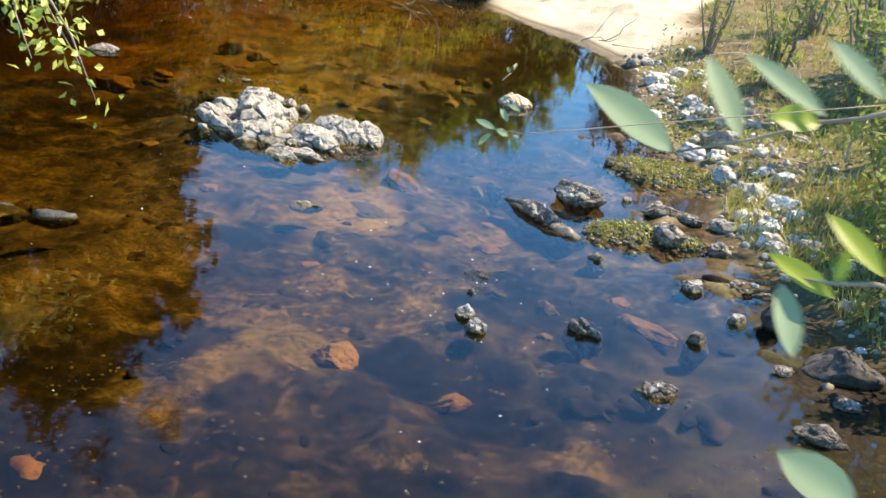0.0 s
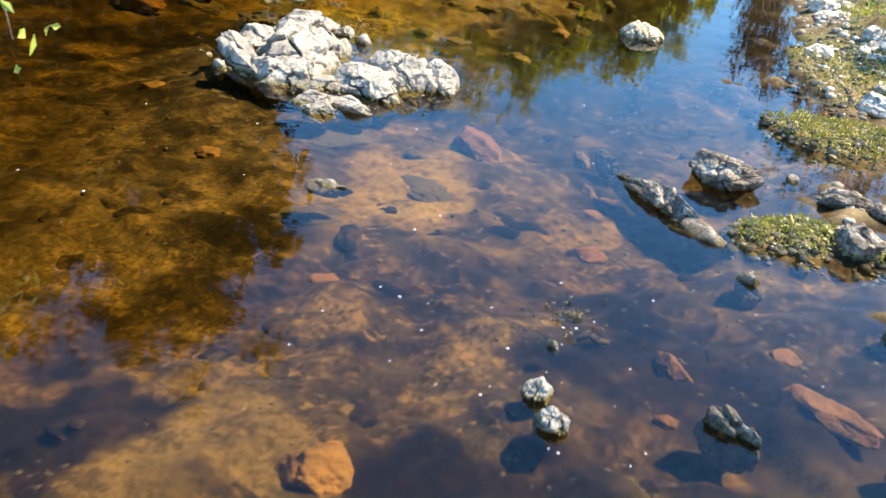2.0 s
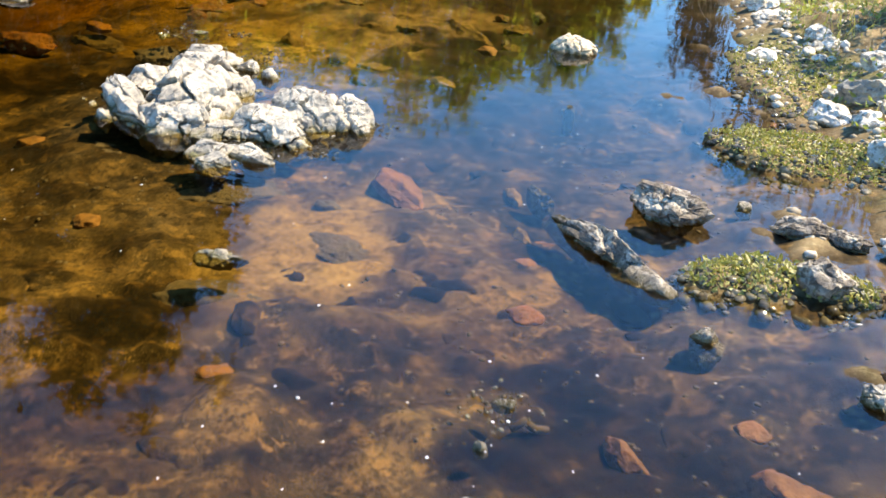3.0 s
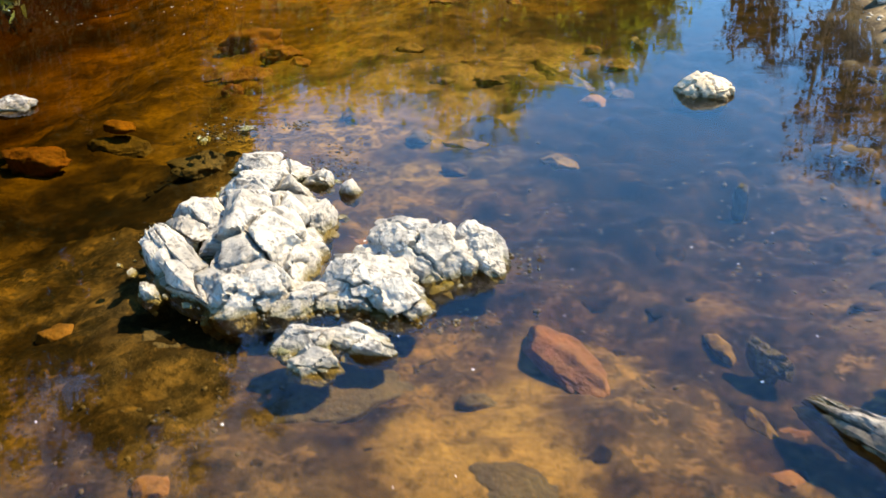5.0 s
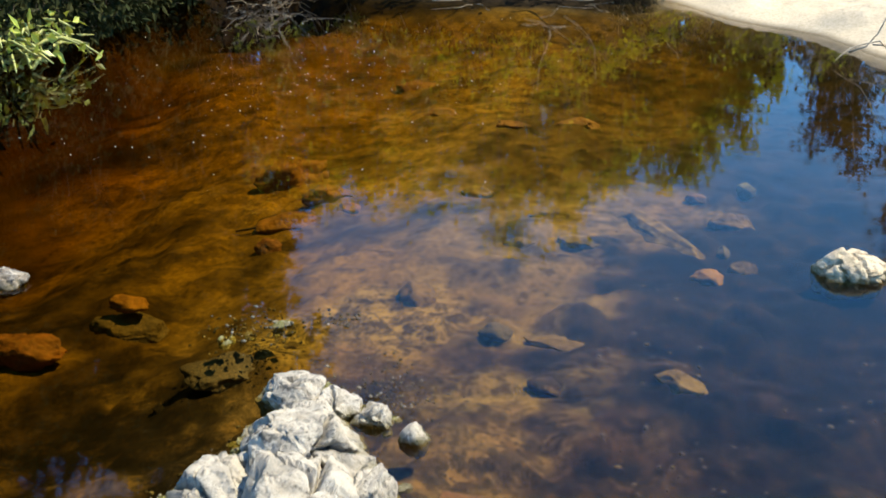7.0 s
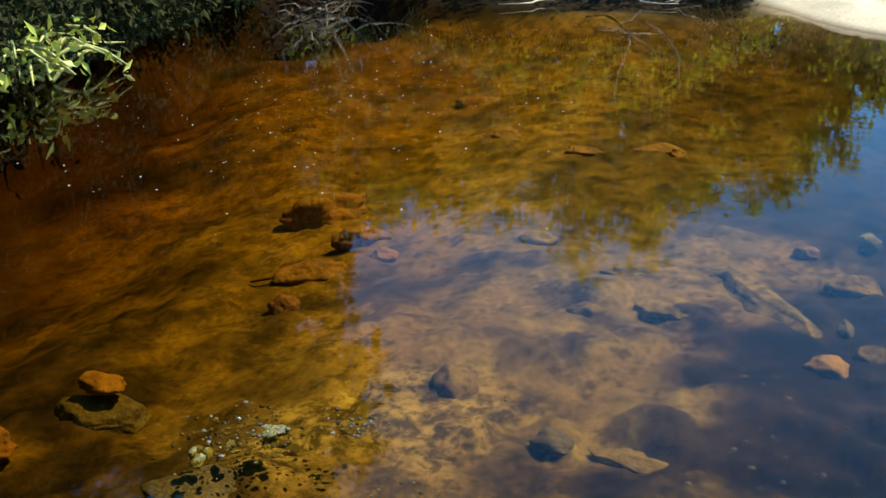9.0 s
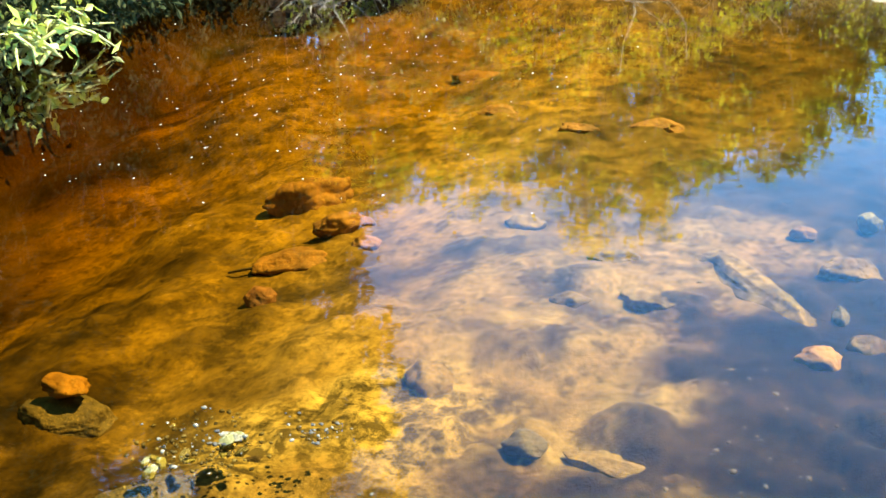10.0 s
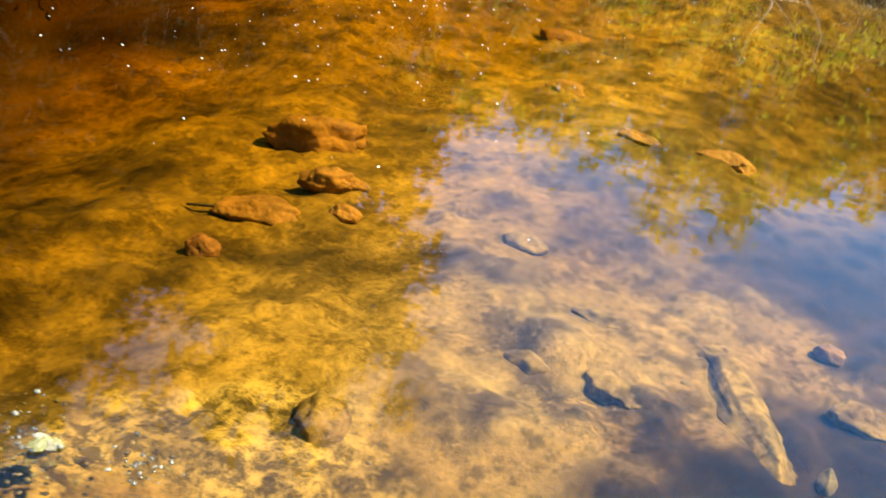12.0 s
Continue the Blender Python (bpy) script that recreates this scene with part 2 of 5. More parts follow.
def water_material():
    m, n, l, b = material("tannin_stained_water")
    n.remove(b)
    out = n["Material Output"]
    co = geo(n)
    # two scales of faint ripple
    mp = n.new("ShaderNodeMapping")
    mp.inputs["Rotation"].default_value = (0, 0, 0.5)
    mp.inputs["Scale"].default_value = (1.0, 2.2, 1.0)
    l.new(co, mp.inputs[0])
    r1 = noise_node(n, l, 3.0, 2, 0.5, 0.3, mp.outputs[0])
    r2 = noise_node(n, l, 11.0, 2, 0.5, 0.2, mp.outputs[0])
    gl = n.new("ShaderNodeBsdfGlossy")
    gl.inputs["Roughness"].default_value = 0.0
    b1 = n.new("ShaderNodeBump")
    b1.inputs["Strength"].default_value, b1.inputs["Distance"].default_value = 0.022, 0.02
    l.new(r1.outputs[0], b1.inputs["Height"])
    b2 = n.new("ShaderNodeBump")
    b2.inputs["Strength"].default_value, b2.inputs["Distance"].default_value = 0.03, 0.006
    l.new(r2.outputs[0], b2.inputs["Height"])
    l.new(b1.outputs[0], b2.inputs["Normal"])
    fr = n.new("ShaderNodeFresnel")
    fr.inputs["IOR"].default_value = 1.333
    l.new(b2.outputs[0], fr.inputs["Normal"])
    l.new(b2.outputs[0], gl.inputs["Normal"])
    # Beer-Lambert tint by the depth of the bed below
    tint = n.new("ShaderNodeCombineColor")
    for i, k in enumerate((1.0, 1.8, 5.2)):
        p = n.new("ShaderNodeMath")
        p.operation = "MULTIPLY"
        p.inputs[1].default_value = -k * 1.35
        l.new(attr(n, "depth"), p.inputs[0])
        e = n.new("ShaderNodeMath")
        e.operation = "EXPONENT"
        l.new(p.outputs[0], e.inputs[0])
        l.new(e.outputs[0], tint.inputs[i])
    tr = n.new("ShaderNodeBsdfTransparent")
    l.new(tint.outputs[0], tr.inputs[0])
    ms = n.new("ShaderNodeMixShader")
    l.new(fr.outputs[0], ms.inputs[0])
    l.new(tr.outputs[0], ms.inputs[1])
    l.new(gl.outputs[0], ms.inputs[2])
    l.new(ms.outputs[0], out.inputs["Surface"])
    return m


def leaf_material(name, a, b_, rough=0.45, through_light=0.35):
    m, n, l, b = material(name)
    isl = n.new("ShaderNodeNewGeometry").outputs["Random Per Island"]
    c = mix(n, l, isl, a, b_)
    co = geo(n)
    big = noise_node(n, l, 3, 3, 0.5, 0, co)
    c = mix(n, l, ramp(n, l, big.outputs[0], [(0.4, 0.0), (0.7, 0.5)]).outputs[0], c, tuple(0.75 * q for q in b_))
    l.new(c, b.inputs["Base Color"])
    b.inputs["Roughness"].default_value = rough
    b.inputs["Specular IOR Level"].default_value = 0.5 if through_light > 0.1 else 0.08
    tl = n.new("ShaderNodeBsdfTranslucent")
    l.new(mix(n, l, 0.5 if through_light > 0.1 else 0.0, c, (0.44, 0.50, 0.05)), tl.inputs[0])
    ms = n.new("ShaderNodeMixShader")
    ms.inputs[0].default_value = through_light
    l.new(b.outputs[0], ms.inputs[1])
    l.new(tl.outputs[0], ms.inputs[2])
    l.new(ms.outputs[0], n["Material Output"].inputs["Surface"])
    return m


def bark_material(name, a, b_):
    m, n, l, b = material(name)
    co = geo(n)
    t = noise_node(n, l, 30, 5, 0.65, 1.0, co)
    l.new(mix(n, l, ramp(n, l, t.outputs[0], [(0.35, 0.0), (0.65, 1.0)]).outputs[0], a, b_), b.inputs["Base Color"])
    b.inputs["Roughness"].default_value = 0.85
    bump(n, l, b, t.outputs[0], 0.6, 0.006)
    return m


GROUND = ground_material()
WATER = water_material()
LEAF_FAR = leaf_material("olive_shrub_leaves", (0.15, 0.20, 0.012), (0.29, 0.28, 0.024), 0.5, 0.75)
# near-black base colour puts the bank's shade into the leaves
LEAF_DARK = leaf_material("shade_dark_leaves", (0.016, 0.025, 0.008), (0.036, 0.038, 0.012), 0.8, 0.06)
LEAF_BANK = leaf_material("bank_herb_leaves", (0.15, 0.21, 0.05), (0.36, 0.38, 0.12), 0.45, 0.45)
LEAF_PALE = leaf_material("grey_green_leaves", (0.20, 0.31, 0.17), (0.30, 0.40, 0.24), 0.65, 0.35)
LEAF_MID = leaf_material("soft_mid_green_leaves", (0.06, 0.11, 0.03), (0.09, 0.15, 0.045), 0.5, 0.3)
LEAF_LIME = leaf_material("lime_green_leaves", (0.30, 0.42, 0.04), (0.42, 0.48, 0.06), 0.4, 0.5)
GRASS = leaf_material("straw_and_green_grass", (0.15, 0.18, 0.035), (0.50, 0.42, 0.18), 0.6, 0.4)
WEED = leaf_material("creeping_weed", (0.14, 0.16, 0.03), (0.40, 0.35, 0.12), 0.5, 0.25)
STALK = leaf_material("pale_green_stalks", (0.40, 0.44, 0.12), (0.52, 0.52, 0.20), 0.5, 0.15)
LEAF_SEDGE = leaf_material("sunlit_sedge_leaves", (0.36, 0.44, 0.06), (0.56, 0.60, 0.14), 0.4, 0.25)
DRY = leaf_material("dry_leaf_litter", (0.34, 0.22, 0.11), (0.50, 0.40, 0.24), 0.8, 0.1)
BARK = bark_material("grey_brown_bark", (0.20, 0.16, 0.11), (0.34, 0.29, 0.21))
PALEWOOD = bark_material("bleached_dead_wood", (0.52, 0.46, 0.36), (0.36, 0.30, 0.22))
# sunken wood; on bank shrubs its dark tone stands in for shade
DARKWOOD = bark_material("waterlogged_and_shade_wood", (0.04, 0.03, 0.02), (0.10, 0.075, 0.05))


# ---- mesh helpers ----
def mesh_from(name, verts, faces, mat, smooth_shade=True):
    me = bpy.data.meshes.new(name)
    me.from_pydata(np.asarray(verts).tolist(), [], faces.tolist() if isinstance(faces, np.ndarray) else faces)
    me.materials.append(mat)
    if smooth_shade:
        me.shade_smooth()
    return me


def part(name, me, parent, label=""):
    ob = new(name, me)
    ob.parent = parent
    if label:
        ob["label"] = label
    return ob


ICO = {}


def ico(sub):
    if sub not in ICO:
        bm = bmesh.new()
        bmesh.ops.create_icosphere(bm, subdivisions=sub, radius=1)
        bm.verts.ensure_lookup_table()
        ICO[sub] = (np.array([v.co[:] for v in bm.verts]), np.array([[v.index for v in f.verts] for f in bm.faces]))
        bm.free()
    return ICO[sub]


def rock_shape(size, seed, sub=4, cuts=9, rough=0.10, crag=0.10, tilt=(0, 0), cells=0, step=0.10, box=1.0, facets=0, chips=0):
    """Vertices and faces of a broken, faceted rock of half-size (x, y, z), centred on its middle."""
    rng = np.random.default_rng(seed)
    v, f = ico(sub)
    p = np.sign(v) * np.abs(v) ** box
    p *= 1.0 / np.abs(p).max() * (1.0 if box == 1 else 0.95)
    for _ in range(cuts):
        d = rng.normal(size=3)
        d[2] = d[2] * 0.8 + 0.25
        d /= np.linalg.norm(d)
        o = rng.uniform(0.62, 0.9)
        p -= np.outer(np.maximum(0, p @ d - o), d)
    if facets:
        # a broken chunk: nearly all of its skin is flat faces
        d = rng.normal(size=(facets, 3))
        d /= np.linalg.norm(d, axis=1)[:, None]
        for _ in range(40):
            gap = d[:, None] - d[None]
            d = d + 0.05 * (gap / (np.sum(gap ** 2, axis=2, keepdims=True) + 0.3)).sum(axis=1)
            d /= np.linalg.norm(d, axis=1)[:, None]
        w = v + 0.05 * np.stack([fbm(v + seed, 3.0, 3, seed + 7), fbm(v + seed, 3.0, 3, seed + 8), fbm(v + seed, 3.0, 3, seed + 9)], 1)
        reach_ = rng.uniform(0.55, 0.85, facets)
        p = v * (reach_[None] / np.maximum(w @ d.T, 0.12)).min(axis=1)[:, None]
        p = p / np.abs(p).max(axis=0)
    n = v
    s = np.array(size)
    q = p * s / s.max() + seed * 3.1
    p = p + n * (fbm(q, 1.6, 3, seed)[:, None] * rough)
    if crag:
        r = fbm(q, 2.6, 3, seed + 50, True)
        p = p - n * (np.clip(r - 0.34, 0, 1)[:, None] * crag * 2.4)
        p = p + n * (fbm(q, 9.0, 3, seed + 90)[:, None] * crag * 0.22)
    if cells:
        # broken blocks: each cell stands proud or back and tips a little, with a dark joint between
        seeds = rng.normal(size=(cells, 3))
        seeds /= np.linalg.norm(seeds, axis=1)[:, None]
        w = v + 0.16 * np.stack([fbm(q, 2.5, 3, seed + 7), fbm(q, 2.5, 3, seed + 8), fbm(q, 2.5, 3, seed + 9)], 1)
        dist = np.linalg.norm(w[:, None, :] - seeds[None], axis=2)
        order = np.argsort(dist, axis=1)
        d1, d2 = np.take_along_axis(dist, order[:, :1], 1)[:, 0], np.take_along_axis(dist, order[:, 1:2], 1)[:, 0]
        near = order[:, 0]
        face = seeds + rng.normal(size=(cells, 3)) * 0.15
        face /= np.linalg.norm(face, axis=1)[:, None]
        reach_ = rng.uniform(0.80, 1.0, cells)
        along = np.clip(np.einsum("ij,ij->i", v, face[near]), 0.55, 1)
        r0 = np.linalg.norm(p, axis=1)
        flat_r = np.clip(reach_[near] / along, 0.8, 1.1) * r0
        joint = np.maximum(rng.uniform(-0.3, 1.0, cells)[near], 0) * rng.uniform(0.3, 1.0, cells)[order[:, 1]]
        r1 = flat_r * (1 - step * 2.2 * joint * (1 - smooth(0.0, 0.06, d2 - d1)))
        p = p / r0[:, None] * r1[:, None] + n * (fbm(q, 7.0, 4, seed + 33)[:, None] * 0.016)
    if chips:
        # chipped faces at a smaller scale, some parted by deep cracks
        at_ = p[rng.choice(len(p), chips, replace=False)]
        w = p + 0.05 * np.stack([fbm(q, 5.0, 3, seed + 17), fbm(q, 5.0, 3, seed + 18), fbm(q, 5.0, 3, seed + 19)], 1)
        dist = np.linalg.norm(w[:, None, :] - at_[None], axis=2)
        order = np.argpartition(dist, 2, axis=1)[:, :2]
        two = np.take_along_axis(dist, order, 1)
        flip = two[:, 0] > two[:, 1]
        near, next_ = np.where(flip, order[:, 1], order[:, 0]), np.where(flip, order[:, 0], order[:, 1])
        gap = np.abs(two[:, 0] - two[:, 1])
        lean = np.einsum("ij,ij->i", w - at_[near], rng.normal(size=(chips, 3))[near]) * 0.08
        pair = hash3(np.minimum(near, next_), np.maximum(near, next_), near * 0, seed)
        crack = np.clip((pair - 0.4) / 0.45, 0, 1) * np.exp(-(gap / 0.045) ** 2)
        p = p + n * ((rng.uniform(-0.04, 0.04, chips)[near] * smooth(0, 0.05, gap) + lean - 0.32 * crack + fbm(q, 14.0, 3, seed + 21) * 0.010)[:, None])
    p = p * s
    a, b = radians(tilt[0]), radians(tilt[1])
    rot = np.array(Euler((a, b, 0)).to_matrix())
    return p @ rot.T, f


def rock(name, at, size, turn, seed, mat, label, group="", sub=4, cuts=9, rough=0.10, crag=0.10, tilt=(0, 0), category="rock", cells=0, step=0.10, box=1.0, sink=False, facets=0, chips=0):
    if sink:
        top, low = at[2] + size[2], on_ground(at[0], at[1]) - 0.01
        if low < at[2] - size[2]:
            at, size = (at[0], at[1], (top + low) / 2), (size[0] * 1.12, size[1] * 1.12, (top - low) / 2)
    v, f = rock_shape(size, seed, sub, cuts, rough, crag, tilt, cells, step, box, facets, chips)
    ob = new(name, mesh_from(name, v, f, mat, not (cells or chips)))
    ob.matrix_world = pose(*at, 0, 0, turn)
    return tagged(ob, label, category, group)


def tube(points, radii, sides=6):
    """Vertices and faces of a tapering tube along points."""
    pts = [Vector(p) for p in points]
    vs, fs = [], []
    for i, p in enumerate(pts):
        d = (pts[min(i + 1, len(pts) - 1)] - pts[max(i - 1, 0)]).normalized()
        a = d.orthogonal().normalized()
        b = d.cross(a)
        for k in range(sides):
            w = 2 * math.pi * k / sides
            vs.append(p + (a * math.cos(w) + b * math.sin(w)) * radii[i])
    for i in range(len(pts) - 1):
        for k in range(sides):
            fs.append([i * sides + k, i * sides + (k + 1) % sides, (i + 1) * sides + (k + 1) % sides, (i + 1) * sides + k])
    fs.append(list(range(sides))[::-1])
    fs.append([(len(pts) - 1) * sides + k for k in range(sides)])
    return [v[:] for v in vs], fs


def join(pieces):
    vs, fs, o = [], [], 0
    for v, f in pieces:
        vs.extend(v)
        fs.extend([[i + o for i in face] for face in f])
        o += len(v)
    return np.array(vs, float), fs


def leaf_cloud(centres, length, width, seed, droop=0.3, out=None):
    """Many small folded leaves at the given points: two faces each, joined along the midrib."""
    rng = np.random.default_rng(seed)
    n = len(centres)
    d = rng.normal(size=(n, 3))
    if out is not None:
        d = d * 0.6 + out
    d[:, 2] -= droop
    d /= np.linalg.norm(d, axis=1)[:, None]
    side = np.cross(d, rng.normal(size=(n, 3)))
    side /= np.linalg.norm(side, axis=1)[:, None] + 1e-9
    up = np.cross(side, d)
    ln = length * rng.uniform(0.6, 1.25, (n, 1))
    w = width * rng.uniform(0.7, 1.2, (n, 1))
    c = np.asarray(centres)
    v = np.stack([c, c + d * ln * 0.45 + side * w / 2 + up * w * 0.18, c + d * ln, c + d * ln * 0.45 - side * w / 2 + up * w * 0.18], 1).reshape(-1, 3)
    i = np.arange(n)[:, None] * 4
    f = np.concatenate([i + np.array([[0, 1, 2]]), i + np.array([[0, 2, 3]])])
    return v, f


# ---- plan of the creek ----
SHORE_RIGHT = ((-6, 2.4), (2.5, 1.95), (3.3, 2.0), (4.0, 2.08), (4.4, 2.0), (5.0, 1.8), (5.35, 1.66), (6.1, 1.72), (7.2, 1.68), (8.7, 1.5), (10.3, 1.5), (10.9, 1.42), (11.9, 1.02), (12.55, 0.5), (13.5, -0.15), (20, -0.15))
SHORE_LEFT = ((-6, -3.0), (4, -3.2), (7, -4.2), (10, -4.1), (11, -3.85), (12.2, -4.0), (13.2, -3.8), (20, -3.8))
SHORE_FAR = ((-9, 13.4), (-3.9, 13.0), (-3.1, 13.75), (-2, 13.4), (-1, 13.2), (0, 13.5), (6, 13.5))


def line(pts, t):
    return np.interp(t, [p[0] for p in pts], [p[1] for p in pts])


def inside(x, y):
    """Metres from the shore, positive in the water."""
    p = np.stack([x, y, 0 * x], 1)
    w = fbm(p, 2.2, 3, 5) * 0.07
    d = np.minimum(np.minimum(line(SHORE_RIGHT, y) - x, x - line(SHORE_LEFT, y)), line(SHORE_FAR, x) - y)
    return np.minimum(d, y - 0.95 - 0.13 * (x + 0.5) ** 2 + 0.25 * fbm(p, 0.7, 2, 6)) + w


def spot(x, y, cx, cy, rx, ry, turn=0.0, soft=0.5, wob=0.35, seed=1):
    """A ragged patch: 1 in its middle, 0 outside."""
    a = radians(turn)
    u = ((x - cx) * math.cos(a) + (y - cy) * math.sin(a)) / rx
    v = (-(x - cx) * math.sin(a) + (y - cy) * math.cos(a)) / ry
    r = np.sqrt(u * u + v * v) + wob * fbm(np.stack([x, y, 0 * x], 1), 5.0, 3, seed)
    return 1 - smooth(1 - soft, 1 + soft * 0.4, r)


def buried(x, y, cell, turn, stretch, seed, share, top):
    """Low domes of stones half buried in silt, one at most in each cell of a jittered grid."""
    a = radians(turn)
    u, v = (x * math.cos(a) + y * math.sin(a)) / (cell * stretch), (-x * math.sin(a) + y * math.cos(a)) / cell
    wob = np.stack([u, v, 0 * u], 1)
    u, v = u + 0.16 * fbm(wob, 2.1, 3, seed + 5), v + 0.16 * fbm(wob, 2.1, 3, seed + 6)
    i, j = np.floor(u).astype(np.int64), np.floor(v).astype(np.int64)
    out = 0 * u
    for di in (-1, 0, 1):
        for dj in (-1, 0, 1):
            ci, cj = i + di, j + dj
            cu, cv = ci + 0.2 + 0.6 * hash3(ci, cj, 0 * ci, seed), cj + 0.2 + 0.6 * hash3(ci, cj, 0 * ci + 1, seed)
            r = 0.28 + 0.34 * hash3(ci, cj, 0 * ci + 2, seed)
            h = np.where(hash3(ci, cj, 0 * ci + 3, seed) < share, top * (0.35 + 0.65 * hash3(ci, cj, 0 * ci + 4, seed)), 0)
            d = np.sqrt((u - cu) ** 2 + (v - cv) ** 2) / r
            out = np.maximum(out, h * (1 - np.clip(d, 0, 1) ** 3.5) * (1 + 0.5 * (u - cu)))
    return out


def ground_z(x, y):
    p = np.stack([x, y, 0 * x], 1)
    d = inside(x, y)
    deep = 0.11 + 0.13 * smooth(-0.7, -1.9, x) + 0.34 * smooth(-1.9, -3.5, x + 0.5 * fbm(p, 0.8, 3, 15) + 0.8 * smooth(9.0, 10.5, y)) * smooth(6.5, 8.0, y) + 0.06 * smooth(5.5, 3.0, y) * smooth(0.5, -0.6, x) + 0.05 * smooth(8.6, 11.0, y)
    lumps = fbm(p, 1.7, 3, 11) * 0.022 + (np.clip(fbm(p, 4.2, 3, 12), -0.1, 1) * 0.034 + fbm(p, 11.0, 2, 14) * 0.007) * (1 - 0.65 * smooth(7.6, 8.8, y))
    bed = -deep * smooth(-0.02, 0.9 - 0.6 * smooth(-2.2, -3.2, x), d) + lumps * smooth(0.0, 0.3, d)
    stony = 0.35 + 0.65 * np.clip(smooth(-0.9, -0.5, x) * smooth(6.2, 6.7, y) * smooth(9.2, 8.6, y) + smooth(0.2, 0.7, x) * smooth(4.9, 4.4, y), 0, 1)
    bed = bed + (buried(x, y, 0.17, -52, 1.5, 61, 0.55, 0.05) * stony + buried(x, y, 0.075, -30, 1.3, 63, 0.45, 0.018)) * smooth(0.1, 0.4, d) * smooth(-3.2, -2.6, x)
    out = np.maximum(-d, 0)
    bank = 0.55 * (1 - np.exp(-out * 0.55)) + 0.05 * np.minimum(out, 8) + fbm(p, 2.4, 4, 13) * 0.05 * smooth(0.0, 0.5, out)
    far_side = smooth(12.5, 13.5, y) * smooth(0.2, -0.4, x)
    bank = bank + far_side * 0.35 * smooth(0, 0.5, out)
    # gravel bars that just break the surface
    bar = spot(x, y, 1.24, 5.22, 0.30, 0.17, 10, 0.6, 0.3, 21) + spot(x, y, 1.42, 6.48, 0.36, 0.26, 0, 0.6, 0.3, 22) + spot(x, y, 1.55, 7.7, 0.22, 0.6, 0, 0.6, 0.3, 23)
    # shoals round the pale rocks and the white-topped stone
    shoal = spot(x, y, -0.66, 6.1, 0.5, 0.62, 0, 0.9, 0.25, 24) * 0.45 + spot(x, y, -1.22, 7.05, 0.2, 0.2, 0, 0.9, 0.3, 25) * 0.5 + spot(x, y, 0.57, 7.78, 0.26, 0.2, 0, 0.8, 0.2, 26) * 0.6 + spot(x, y, 0.58, 3.94, 0.15, 0.13, 0, 0.8, 0.2, 27) * 0.75
    z = np.where(d > 0, bed, bank)
    z = z + np.clip(bar, 0, 1) * (np.clip(0.035 - z, 0, 1)) + np.clip(shoal, 0, 1) * np.clip(-0.01 - z, 0, 1) * 0.8
    return z


def axis(lo, hi, step, far):
    core = list(np.arange(lo, hi, step))
    s, a, b = step, lo, hi
    left, right = [], [hi]
    while a > -far:
        s *= 1.28
        a -= s
        left.append(a)
    s = step
    while b < far:
        s *= 1.28
        b += s
        right.append(b)
    return np.array(left[::-1] + core + right)


def sheet(xs, ys):
    gx, gy = np.meshgrid(xs, ys)
    nx, ny = len(xs), len(ys)
    i = (np.arange(ny - 1)[:, None] * nx + np.arange(nx - 1)[None, :]).ravel()
    return gx.ravel(), gy.ravel(), np.stack([i, i + 1, i + nx + 1, i + nx], 1)


def float_layer(me, name, values):
    a = me.attributes.new(name, "FLOAT", "POINT")
    a.data.foreach_set("value", np.ascontiguousarray(values, np.float32))


gx, gy, gf = sheet(axis(-4.2, 2.6, 0.022, 400), axis(2.2, 14.2, 0.022, 400))
gz = ground_z(gx, gy)
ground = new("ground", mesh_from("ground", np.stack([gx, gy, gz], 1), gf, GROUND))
tagged(ground, "silty brown creek bed rising to soil and sand banks", "ground", kind="structure")
g3 = np.stack([gx, gy, 0 * gx], 1)
patchy = fbm(g3, 1.3, 3, 31)
float_layer(ground.data, "clay", np.clip(smooth(-0.55, -1.5, gx + patchy * 0.35) * smooth(6.3, 7.6, gy + patchy * 0.3) + 0.8 * smooth(8.4, 9.4, gy + patchy * 0.3) + 0.25 * smooth(0.1, -1.2, gx + patchy * 0.4) * smooth(6.0, 4.5, gy), 0, 1))
sandy = spot(gx, gy, 0.02, 5.22, 0.46, 0.42, -40, 0.7, 0.6, 32) + 0.7 * spot(gx, gy, -0.04, 3.42, 0.26, 0.34, 30, 0.8, 0.8, 33) + 0.7 * spot(gx, gy, -0.55, 7.6, 0.5, 0.4, 0, 0.8, 0.6, 34) + 0.5 * spot(gx, gy, -0.3, 8.5, 0.6, 0.5, 0, 0.8, 0.6, 35) + 0.6 * spot(gx, gy, -0.45, 6.35, 0.18, 0.16, 0, 0.6, 0.4, 36)
float_layer(ground.data, "sand", np.clip(sandy, 0, 1))
float_layer(ground.data, "algae", np.clip(spot(gx, gy, -0.98, 7.42, 0.30, 0.24, 40, 0.7, 0.7, 37) + 0.6 * spot(gx, gy, -0.35, 7.1, 0.4, 0.25, 0, 0.9, 0.7, 38), 0, 1))
